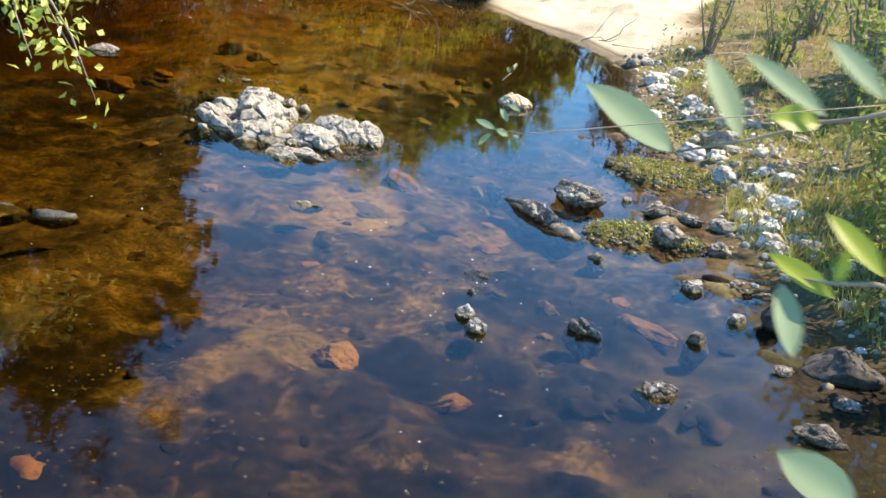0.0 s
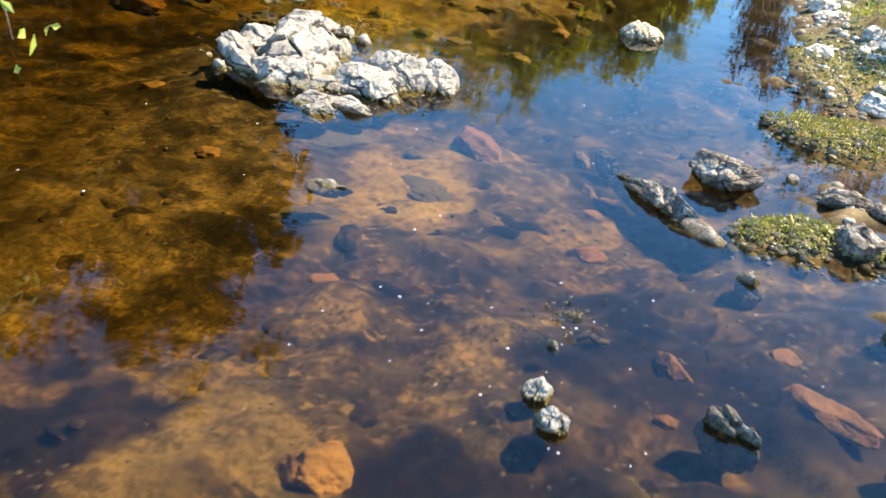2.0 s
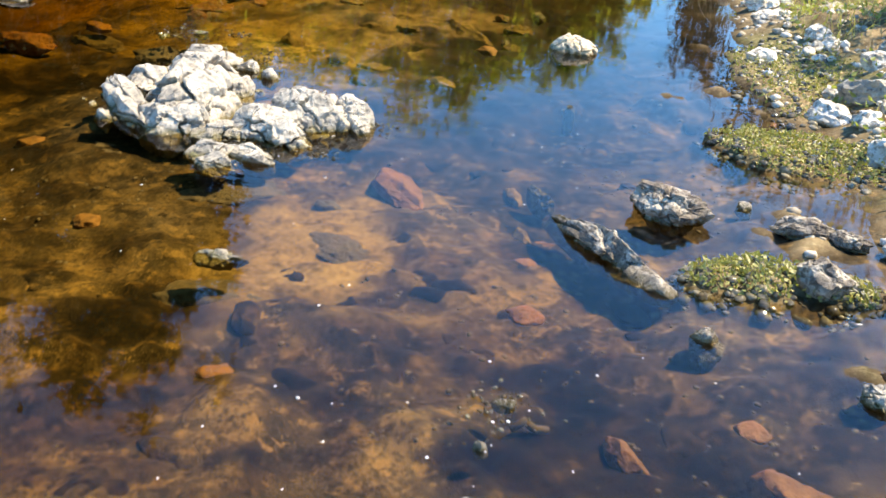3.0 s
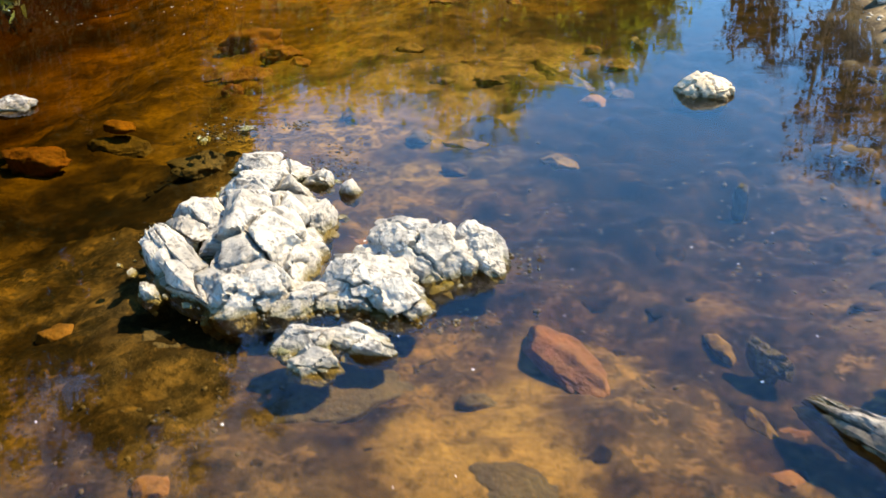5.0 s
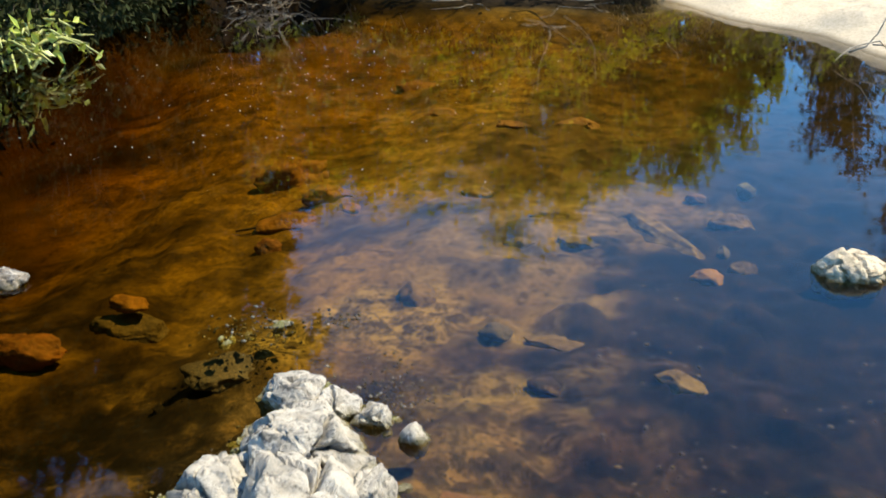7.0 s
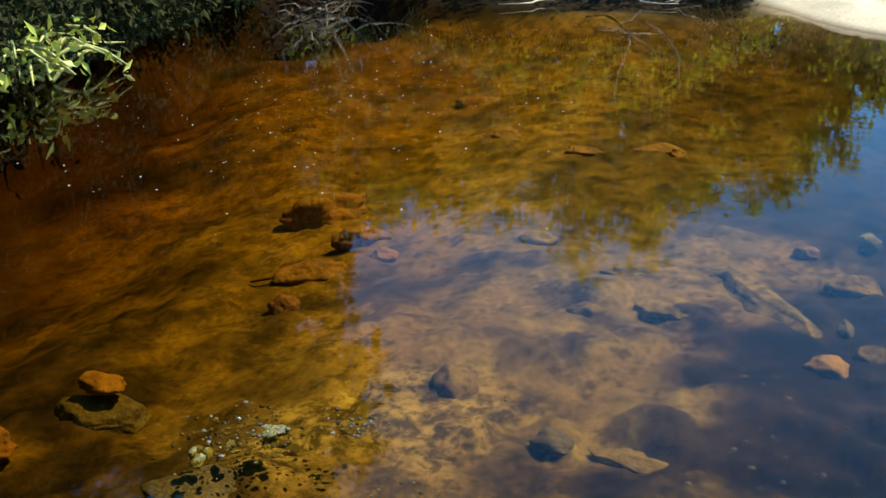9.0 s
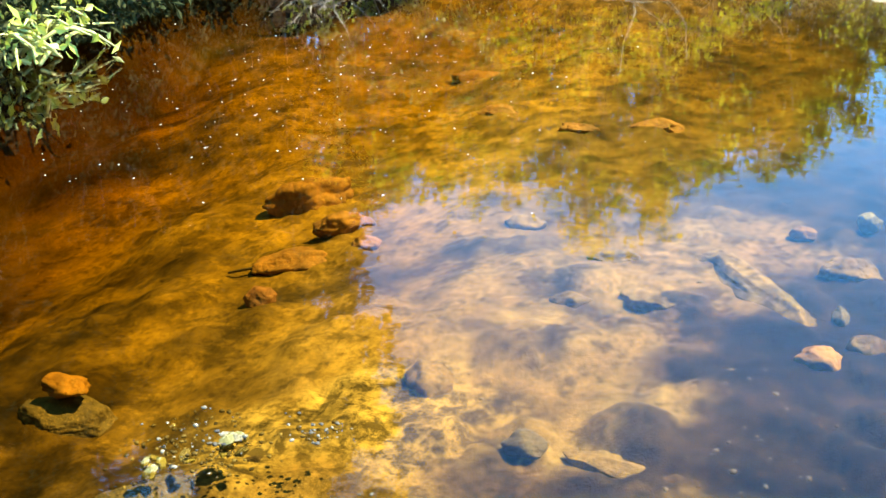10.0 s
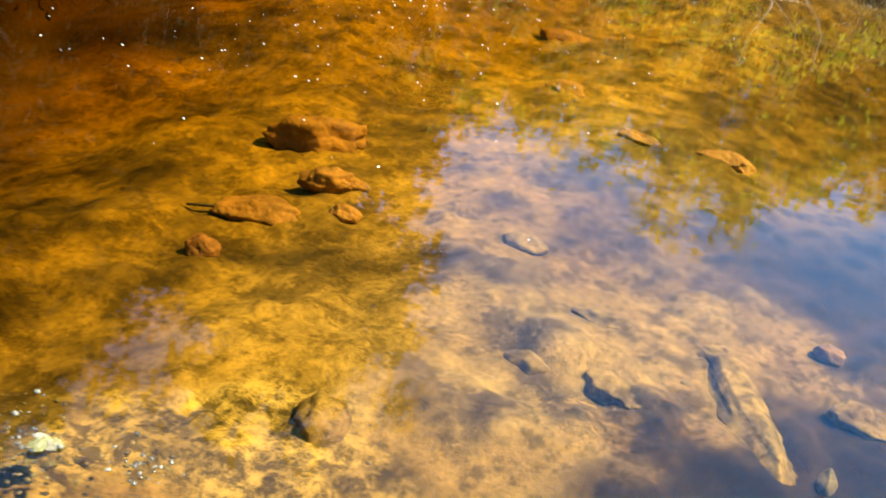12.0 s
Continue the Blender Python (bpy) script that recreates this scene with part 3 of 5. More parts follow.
# dark layer: dark silt plus blotches painted as leaf and stone shadows
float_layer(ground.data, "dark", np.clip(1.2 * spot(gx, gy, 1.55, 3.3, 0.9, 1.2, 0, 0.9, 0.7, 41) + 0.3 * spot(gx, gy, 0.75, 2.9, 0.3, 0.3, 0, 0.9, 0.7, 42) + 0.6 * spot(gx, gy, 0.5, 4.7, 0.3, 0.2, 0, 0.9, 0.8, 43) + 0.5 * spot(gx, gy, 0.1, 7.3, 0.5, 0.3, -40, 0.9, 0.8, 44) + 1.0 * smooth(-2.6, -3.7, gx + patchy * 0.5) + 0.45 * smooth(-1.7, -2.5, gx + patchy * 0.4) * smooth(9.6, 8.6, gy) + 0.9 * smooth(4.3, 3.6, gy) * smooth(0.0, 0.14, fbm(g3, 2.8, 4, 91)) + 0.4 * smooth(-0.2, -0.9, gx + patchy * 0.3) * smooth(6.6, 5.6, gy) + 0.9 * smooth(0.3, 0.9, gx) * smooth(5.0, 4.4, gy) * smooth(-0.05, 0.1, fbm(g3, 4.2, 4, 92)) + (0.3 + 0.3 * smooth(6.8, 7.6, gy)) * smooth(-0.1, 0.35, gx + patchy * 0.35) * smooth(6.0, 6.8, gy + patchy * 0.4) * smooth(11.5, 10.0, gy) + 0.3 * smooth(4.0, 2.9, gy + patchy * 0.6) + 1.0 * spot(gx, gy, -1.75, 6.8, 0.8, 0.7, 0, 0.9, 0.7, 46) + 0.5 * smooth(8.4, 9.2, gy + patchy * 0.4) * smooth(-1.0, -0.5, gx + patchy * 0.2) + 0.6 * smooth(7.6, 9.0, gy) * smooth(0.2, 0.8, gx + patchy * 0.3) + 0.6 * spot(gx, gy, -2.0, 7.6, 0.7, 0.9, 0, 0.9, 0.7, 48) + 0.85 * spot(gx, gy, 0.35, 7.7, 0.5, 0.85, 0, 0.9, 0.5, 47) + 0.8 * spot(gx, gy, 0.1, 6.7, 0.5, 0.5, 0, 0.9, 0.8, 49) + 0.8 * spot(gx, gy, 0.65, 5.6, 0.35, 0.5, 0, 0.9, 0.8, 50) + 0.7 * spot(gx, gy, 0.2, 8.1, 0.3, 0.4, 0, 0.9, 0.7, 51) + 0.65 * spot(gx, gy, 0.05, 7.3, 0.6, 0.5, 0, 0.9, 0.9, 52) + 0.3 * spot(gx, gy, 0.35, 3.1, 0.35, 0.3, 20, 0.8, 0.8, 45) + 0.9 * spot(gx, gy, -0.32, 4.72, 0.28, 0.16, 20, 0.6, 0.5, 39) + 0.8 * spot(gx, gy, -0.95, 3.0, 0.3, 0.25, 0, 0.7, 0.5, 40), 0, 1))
# shade under overhanging plants painted into the soil; last patch is wet mud
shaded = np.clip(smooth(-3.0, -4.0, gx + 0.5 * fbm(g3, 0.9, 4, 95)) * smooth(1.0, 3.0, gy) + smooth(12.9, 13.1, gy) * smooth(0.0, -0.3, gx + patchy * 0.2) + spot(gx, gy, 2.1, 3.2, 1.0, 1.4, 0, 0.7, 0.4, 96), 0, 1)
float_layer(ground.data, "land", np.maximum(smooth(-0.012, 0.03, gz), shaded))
float_layer(ground.data, "beach", np.clip(smooth(10.4, 11.2, gy - (gx - 1.4) * 0.15 + patchy * 0.15) * smooth(-0.35, 0.25, gx) * smooth(0.35, -0.1, gx - 1.95 - 0.16 * (gy - 11.2) + patchy * 0.25) * smooth(13.9, 13.4, gy), 0, 1))

float_layer(ground.data, "shade_soil", shaded)

wx, wy, wf = sheet(np.arange(-5.0, 3.01, 0.08), np.arange(0.2, 14.6, 0.08))
water = new("water", mesh_from("water", np.stack([wx, wy, 0 * wx], 1), wf, WATER))
tagged(water, "still clear tea-brown creek water mirroring trees and sky", "water", kind="structure")
float_layer(water.data, "depth", np.clip(-ground_z(wx, wy), 0, 1))


def on_ground(x, y):
    return float(ground_z(np.array([x], float), np.array([y], float))[0])


def silt_coat(me, sand=0.0, algae=0.0, dark=0.0):
    """The layers of the bed's material on a stone that lies under the same silt."""
    for name, value in (("sand", sand), ("algae", algae), ("dark", dark)):
        float_layer(me, name, np.full(len(me.vertices), value))


# ---- the pale rock heap ----
HEAP = "pale limestone rocks in the creek"
for at, size, turn, seed, tilt, label, facets in (
    ((-0.775, 6.10, 0.00), (0.18, 0.32, 0.185), 14, 3, (-6, 6), "large craggy pale limestone rock in shallow creek water", 22),
    ((-0.88, 6.44, 0.00), (0.17, 0.22, 0.14), 28, 9, (-8, 0), "pale cracked limestone rock, dry on top", 18),
    ((-0.955, 5.92, 0.00), (0.075, 0.27, 0.085), 38, 5, (4, -12), "long narrow pale limestone slab leaning on a bigger rock", 16),
    ((-0.99, 6.22, -0.01), (0.11, 0.17, 0.10), 30, 8, (0, -8), "angular pale limestone rock wedged beside a larger one", 15),
    ((-0.74, 5.80, 0.00), (0.14, 0.11, 0.12), 10, 7, (6, 0), "blocky grey-white limestone rock at the water's edge", 14),
    ((-1.00, 5.80, -0.015), (0.035, 0.055, 0.05), 37, 6, (0, 0), "small pale limestone block beside a slab", 12),
    ((-0.66, 5.98, -0.01), (0.07, 0.12, 0.09), 0, 4, (0, 10), "small pale limestone rock leaning on a larger one", 13),
    ((-0.66, 6.28, -0.01), (0.06, 0.09, 0.08), 0, 2, (0, 10), "small pale limestone rock leaning on a larger one", 13),
    ((-0.96, 6.70, -0.01), (0.10, 0.11, 0.08), 20, 11, (0, 0), "small pointed pale limestone rock", 14),
    ((-0.85, 6.66, -0.01), (0.10, 0.07, 0.06), -20, 13, (0, 0), "small pale limestone rock with olive algae at its foot", 13),
    ((-0.74, 6.63, 0.00), (0.06, 0.05, 0.05), -20, 14, (0, 0), "small pale limestone rock with olive algae at its foot", 12),
    ((-0.325, 6.08, 0.00), (0.19, 0.15, 0.13), -12, 15, (-8, 0), "rounded pale grey limestone rock with a dark crack", 40),
    ((-0.175, 6.11, 0.00), (0.095, 0.09, 0.115), -30, 17, (0, 14), "smooth cream limestone block beside a larger rock", 34),
    ((-0.235, 6.06, -0.005), (0.09, 0.085, 0.085), -40, 20, (0, 6), "pale limestone rock wedged between two rounded ones", 22),
    ((-0.115, 6.04, 0.00), (0.045, 0.035, 0.035), -30, 18, (0, 10), "small cream limestone stone at the waterline", 12),
    ((-0.44, 5.88, 0.00), (0.14, 0.13, 0.095), -15, 19, (6, 0), "blue-grey limestone rock with a small hole", 30),
    ((-0.34, 5.82, -0.005), (0.10, 0.09, 0.085), 20, 23, (0, 6), "pale limestone rock at the waterline", 26),
    ((-0.56, 5.82, -0.01), (0.09, 0.08, 0.065), 0, 21, (0, 0), "small broken limestone rock between larger ones", 14),
    ((-0.60, 5.75, -0.01), (0.06, 0.045, 0.04), 0, 22, (0, 0), "low broken limestone rock with wet grit", 13),
    ((-0.52, 5.60, -0.01), (0.085, 0.055, 0.05), 30, 25, (0, 6), "low pale limestone rock with wet algae rim", 14),
    ((-0.47, 5.51, -0.01), (0.075, 0.06, 0.05), 40, 27, (0, 0), "small wet-edged limestone rock", 14),
    ((-0.38, 5.61, -0.01), (0.095, 0.055, 0.055), -20, 29, (0, 0), "small pale limestone rock ringed by water", 14),
):
    rock("limestone_rock", at, tuple(q * 1.07 for q in size[:2]) + (size[2],), turn, seed, LIMESTONE, label, HEAP, sub=6 if size[1] > 0.12 else 5, cuts=0, rough=0.03, crag=0.06, tilt=tilt, facets=facets, chips=26 if size[1] > 0.12 else 14)
rock("limestone_rock", (-0.62, 6.56, -0.005), (0.04, 0.04, 0.05), 0, 31, LIMESTONE, "fist-sized mossy limestone stone standing in shallow water", HEAP, sub=4)
rock("boulder", (0.57, 7.80, -0.01), (0.13, 0.105, 0.085), -10, 35, BOULDER, "cream domed boulder alone in still water", sub=5, cuts=4, rough=0.12, crag=0.07, sink=True, chips=22)

# ---- stones by the right bank ----
rock("slanted_stone", (0.80, 5.30, -0.005), (0.29, 0.06, 0.075), -54, 41, GREYSTONE, "long slanted banded stone half out of the water", sub=5, cuts=0, rough=0.10, crag=0.14, tilt=(0, -4), facets=16, chips=36)
rock("slanted_stone", (0.90, 5.14, -0.01), (0.13, 0.05, 0.05), -48, 42, GREYSTONE, "short dark banded stone beside a longer one", sub=4, crag=0.2, sink=True)
rock("block_stone", (0.995, 5.65, 0.02), (0.145, 0.09, 0.085), -14, 43, GREYSTONE, "black and white weathered block of stone on the shoal", sub=6, cuts=0, rough=0.05, crag=0.12, facets=13, tilt=(3, 4), chips=40)
for at, size, turn, seed in (
    ((1.41, 5.64, 0.02), (0.10, 0.05, 0.045), -5, 51), ((1.56, 5.60, 0.02), (0.07, 0.045, 0.04), -10, 52),
    ((1.42, 5.22, 0.03), (0.105, 0.08, 0.075), -15, 53), ((1.26, 5.83, -0.005), (0.03, 0.025, 0.03), 0, 54),
    ((1.64, 5.15, 0.03), (0.06, 0.05, 0.045), 20, 55), ((1.47, 4.64, 0.0), (0.05, 0.045, 0.05), 0, 56),
    ((1.61, 4.35, 0.0), (0.042, 0.035, 0.045), 20, 57), ((1.42, 4.08, -0.01), (0.05, 0.04, 0.045), 0, 58),
    ((1.24, 3.58, -0.005), (0.07, 0.05, 0.055), 20, 59), ((1.00, 3.98, 0.0), (0.085, 0.036, 0.045), -38, 60),
    ((0.58, 3.92, 0.0), (0.043, 0.04, 0.045), 0, 61), ((0.625, 3.82, 0.0), (0.048, 0.042, 0.042), -20, 62),
    ((0.58, 4.16, -0.005), (0.018, 0.016, 0.02), 0, 63), ((1.07, 4.82, -0.01), (0.045, 0.04, 0.035), 0, 64),
    ((1.75, 3.46, 0.0), (0.09, 0.05, 0.05), -10, 65), ((1.88, 3.72, 0.01), (0.05, 0.04, 0.035), 0, 66),
    ((0.61, 4.35, -0.01), (0.035, 0.03, 0.02), 0, 67), ((0.62, 6.75, -0.01), (0.025, 0.02, 0.022), 0, 68),
    ((1.72, 3.93, 0.0), (0.045, 0.035, 0.03), 15, 69), ((0.575, 5.74, -0.012), (0.075, 0.03, 0.028), -52, 70),
):
    pale = seed in (56, 57, 61, 62, 54)
    rock("creek_stone", at, size, turn, seed, LIMESTONE if pale else GREYSTONE, "small pale stone breaking the water surface" if pale else "small dark weathered stone breaking the water surface", "stones in the creek", sub=5, cuts=0, rough=0.06, crag=0.10, facets=15, chips=18, category="stone", sink=seed not in (61, 62, 63, 67))
rock("black_stone", (1.75, 4.38, 0.03), (0.055, 0.05, 0.09), 0, 71, BLACKSTONE, "wet black upright stone at the bank", sub=4, category="stone")
rock("black_stone", (1.93, 3.98, 0.03), (0.15, 0.09, 0.09), 0, 72, BLACKSTONE, "dark wet stone under bank plants", sub=4, category="stone")
rock("flat_stone", (-0.21, 4.845, -0.012), (0.085, 0.035, 0.028), 12, 73, LIMESTONE, "low white-topped stone just above the water", sub=5, crag=0.2, category="stone")
rock("dark_rock", (-1.06, 4.17, -0.015), (0.10, 0.035, 0.04), 20, 74, BLACKSTONE, "black wet rock low in the brown water", sub=4)
# this black rock stands in for a dark shadow patch
rock("dark_rock", (-1.30, 4.16, -0.04), (0.14, 0.09, 0.055), 10, 76, BLACKSTONE, "black rock added as a dark shadow patch in the water", sub=4)
rock("flat_stone", (-2.15, 7.27, 0.0), (0.11, 0.075, 0.05), 15, 75, GREYSTONE, "grey flat stone by the far shallows", sub=5, crag=0.18, category="stone")

# ---- stones on the bed: (x, y), half-size, turn, seed, lift of the middle above the bed in half-heights ----
for xy, size, turn, seed, lift, mat, label in (
    ((0.09, 5.745), (0.20, 0.068, 0.055), -60, 81, 0.45, REDSTONE, "rust-red oblong stone under shallow water"),
    ((0.42, 2.75), (0.07, 0.05, 0.04), 10, 134, 0.0, ORANGESTONE, "small amber stone on the dark bed"),
    ((0.60, 3.45), (0.06, 0.045, 0.03), 40, 135, 0.0, REDSTONE, "small rusty stone on the dark bed"),
    ((-0.11, 5.57), (0.06, 0.035, 0.028), -5, 82, 0.1, DARKBED, "small dark stone sunk in sand"),
    ((0.01, 5.25), (0.12, 0.085, 0.04), -20, 83, 0.1, DARKBED, "dark flat stone sunk in golden sand"),
    ((0.615, 5.00), (0.068, 0.055, 0.03), 0, 84, 0.2, REDSTONE, "reddish round stone under water"),
    ((1.18, 4.52), (0.05, 0.042, 0.03), 0, 85, 0.2, REDSTONE, "reddish round stone under water"),
    ((1.275, 4.245), (0.14, 0.055, 0.035), -38, 86, 0.2, REDSTONE, "rust-red oblong stone under shallow water"),
    ((0.89, 4.35), (0.10, 0.04, 0.04), -58, 136, 0.2, REDSTONE, "narrow rust-brown stone under shallow water"),
    ((0.88, 4.13), (0.035, 0.03, 0.03), 0, 137, 0.2, REDSTONE, "small rust-red stone under shallow water"),
    ((0.18, 3.58), (0.085, 0.075, 0.06), 0, 87, 0.3, ORANGESTONE, "orange stone on the bed under clear water"),
    ((-0.74, 5.14), (0.05, 0.045, 0.03), 0, 88, 0.2, ORANGESTONE, "pale tan stone on the silty bed"),
    ((-1.27, 5.80), (0.065, 0.045, 0.035), 10, 139, 0.3, ORANGESTONE, "orange stone on the silty bed"),
    ((0.48, 5.88), (0.085, 0.03, 0.03), -72, 140, 0.2, BEDSTONE, "narrow tan stone on the bed"),
    ((0.54, 5.55), (0.085, 0.028, 0.03), -70, 141, 0.2, BEDSTONE, "narrow tan stone on the bed"),
    ((-1.80, 7.43), (0.16, 0.10, 0.06), -5, 91, 0.4, DARKBED, "dark stone on the bed beside orange ones"),
    ((-2.02, 7.16), (0.14, 0.08, 0.09), 5, 90, 0.65, REDSTONE, "rusty red stone just under the surface"),
    ((0.13, 7.88), (0.065, 0.055, 0.05), 0, 92, 0.4, ORANGESTONE, "round orange-brown stone on the bed"),
    ((0.245, 7.94), (0.06, 0.05, 0.05), -40, 142, 0.3, BEDSTONE, "tan angular stone on the bed"),
    ((0.25, 8.47), (0.10, 0.085, 0.06), 0, 93, 0.4, BEDSTONE, "round silted stone on the bed"),
    ((0.12, 8.70), (0.048, 0.032, 0.03), 0, 94, 0.5, ORANGESTONE, "small orange stone near the surface"),
    ((0.32, 8.80), (0.045, 0.035, 0.045), 0, 95, 0.9, BANKSTONE, "small pale stone touching the surface"),
    ((0.20, 8.16), (0.025, 0.05, 0.03), 0, 143, 0.3, DARKBED, "small dark stone on the bed"),
    ((-0.83, 7.62), (0.08, 0.07, 0.055), -50, 96, 0.3, BEDSTONE, "brown angular stone on the bed"),
    ((-0.54, 8.12), (0.07, 0.055, 0.035), -15, 97, 0.1, BEDSTONE, "angular tan stone on the bed"),
    ((-0.32, 8.15), (0.09, 0.065, 0.04), -30, 98, 0.1, BEDSTONE, "tan wedge-shaped stone on the bed"),
    ((-0.45, 8.46), (0.10, 0.05, 0.03), 0, 144, 0.0, ALGAESTONE, "mottled flat stone on the bed"),
    ((-0.06, 8.34), (0.34, 0.08, 0.06), -55, 99, 0.1, ALGAESTONE, "long algae-streaked stone on the bed"),
    ((-0.33, 7.33), (0.13, 0.04, 0.03), -18, 100, 0.1, BEDSTONE, "long silted stone on the bed"),
    ((-0.53, 7.37), (0.06, 0.045, 0.04), -20, 145, 0.2, DARKBED, "dark stone on the bed beside a long one"),
    ((0.03, 7.05), (0.09, 0.05, 0.035), -48, 146, 0.1, BEDSTONE, "tan wedge-shaped stone on the bed"),
    ((-1.72, 9.04), (0.20, 0.095, 0.11), 33, 101, 0.55, ORANGESTONE, "large amber-stained stone under deep brown water"),
    ((-1.56, 8.46), (0.15, 0.075, 0.07), 30, 102, 0.4, ORANGESTONE, "flat amber-stained stone under brown water"),
    ((-1.47, 8.73), (0.12, 0.06, 0.07), 33, 103, 0.45, ORANGESTONE, "amber-stained stone under brown water"),
    ((-1.54, 8.14), (0.055, 0.055, 0.055), 0, 104, 0.4, REDSTONE, "round rusty stone under brown water"),
    ((-1.32, 8.55), (0.055, 0.04, 0.045), 20, 106, 0.4, ORANGESTONE, "small amber-stained stone under brown water"),
    ((-0.79, 8.71), (0.08, 0.05, 0.045), 5, 105, 0.3, BEDSTONE, "small silted stone on the bed"),
    ((-1.28, 7.00), (0.13, 0.11, 0.06), 30, 107, 0.0, DARKBED, "dark algae-covered stone beside the pale rocks"),
    ((-0.23, 4.87), (0.20, 0.11, 0.06), 28, 108, -0.5, DARKBED, "broad dark stone under a white-topped one"),
    ((-0.50, 6.40), (0.18, 0.13, 0.045), -20, 109, -0.3, REDSTONE, "reddish stone in the pool between pale rocks"),
    ((-0.45, 5.54), (0.20, 0.14, 0.07), 35, 132, 0.1, DARKBED, "dark submerged block under small pale rocks"),
    ((-0.95, 5.72), (0.16, 0.07, 0.06), -35, 133, -0.7, DARKBED, "dark submerged block at the foot of pale rocks"),
    ((-1.58, 11.20), (0.16, 0.08, 0.05), 10, 130, 0.3, ORANGESTONE, "amber stone seen through reflected trees"),
    ((-1.23, 10.32), (0.13, 0.08, 0.04), -15, 131, 0.3, ORANGESTONE, "amber stone seen through reflected trees"),
    ((-0.45, 9.92), (0.12, 0.07, 0.05), -5, 147, 0.3, ORANGESTONE, "amber stone seen through reflected trees"),
    ((-0.78, 9.83), (0.11, 0.06, 0.04), 0, 148, 0.3, ORANGESTONE, "amber stone seen through reflected trees"),
):
    size = (size[0], size[1], size[2] * 0.9)
    at = (*xy, on_ground(*xy) + size[2] * (lift - (0.2 if lift < 0.6 and seed != 81 else 0.0)))
    ob = rock("bed_stone", at, size, turn, seed, GROUND if mat in (BEDSTONE, ALGAESTONE) else mat, label, "stones on the creek bed", sub=5 if size[0] > 0.08 else 4, cuts=0, rough=0.05, crag=0.09, facets=15, category="stone")
    if mat in (BEDSTONE, ALGAESTONE):
        silt_coat(ob.data, 0.6 if mat is BEDSTONE else 0.3, 0.45 if mat is ALGAESTONE else 0.0)

rock("cap_stone", (-1.80, 7.45, -0.13), (0.085, 0.048, 0.03), -8, 89, ORANGESTONE, "bright orange stone lying on a dark one under water", sub=4, cuts=0, rough=0.05, crag=0.08, facets=15, category="stone")

# loose cobbles on the bed, alike in kind
COBBLES = []
for k in range(8):
    v, f = rock_shape((1.0, 0.72, 0.5), 200 + k, 3, 9, 0.16, 0.05, cells=9, step=0.05, box=0.8)
    COBBLES.append(v)
rng = np.random.default_rng(7)
cob_meshes = [mesh_from("cobble", v, ico(3)[1], m_) for v in COBBLES[:5] for m_ in (GROUND, GROUND, REDSTONE)]
for k, me in enumerate(cob_meshes):
    if k % 3 < 2:
        silt_coat(me, dark=0.3 if k % 3 == 0 else 0.85)
count = 0
while count < 170:
    x, y = rng.uniform(-1.6, 1.7), 2.6 + 4.7 * rng.uniform(0, 1) ** 1.4
    if inside(np.array([x]), np.array([y]))[0] < 0.15 or (-1.3 < x < 0.1 and 5.4 < y < 7.0):
        continue
    s = float(np.exp(rng.uniform(np.log(0.03), np.log(0.11))))
    pick = rng.choice(3, p=(0.60, 0.36, 0.04) if x < 0.1 and y > 3.7 else (0.0, 0.95, 0.05))
    ob = new("cobble", cob_meshes[int(rng.integers(5)) * 3 + pick])
    ob.matrix_world = Matrix.LocRotScale((x, y, on_ground(x, y) - s * 0.22), Euler((rng.normal() * 0.12, rng.normal() * 0.12, rng.normal() * 0.6 - 0.8)), (s, s, s * 0.7))
    tagged(ob, ("silty brown cobble on the creek bed", "dark slimy cobble on the creek bed", "reddish cobble on the creek bed")[pick], "cobble", "cobbles on the creek bed")
    count += 1


def scatter(name, places, lo, hi, seed, mat, label, category, flat=0.6, sub=2, lift=0.0):
    """One mesh of many little stones."""
    rng = np.random.default_rng(seed)
    f0 = ico(sub)[1]
    shapes = [rock_shape((1, 0.75, flat), 300 + seed + k, sub, 7, 0.1, 0.0)[0] for k in range(6)]
    n = len(places)
    size = np.exp(rng.uniform(np.log(lo), np.log(hi), n))
    ang = rng.uniform(0, 6.28, n)
    vs = np.empty((n, len(shapes[0]), 3))
    for i in range(n):
        c, s = math.cos(ang[i]), math.sin(ang[i])
        v = shapes[i % 6] * size[i]
        vs[i, :, 0], vs[i, :, 1], vs[i, :, 2] = v[:, 0] * c - v[:, 1] * s, v[:, 0] * s + v[:, 1] * c, v[:, 2]
        vs[i] += places[i]
        vs[i, :, 2] += size[i] * lift * flat
    fs = (f0[None] + (np.arange(n) * len(shapes[0]))[:, None, None]).reshape(-1, 3)
    return tagged(new(name, mesh_from(name, vs.reshape(-1, 3), fs, mat)), label, category, kind="stuff")


def places_in(n, cx, cy, rx, ry, seed, keep=None):
    rng = np.random.default_rng(seed)
    a, r = rng.uniform(0, 6.283, n), np.sqrt(rng.uniform(0, 1, n))
    x, y = cx + rx * r * np.cos(a), cy + ry * r * np.sin(a)
    z = ground_z(x, y)
    p = np.stack([x, y, z], 1)
    return p if keep is None else p[keep(x, y, z)]


def places_box(n, x0, x1, y0, y1, seed, keep=None):
    rng = np.random.default_rng(seed)
    x, y = rng.uniform(x0, x1, n), rng.uniform(y0, y1, n)
    z = ground_z(x, y)
    p = np.stack([x, y, z], 1)
    return p if keep is None else p[keep(x, y, z)]


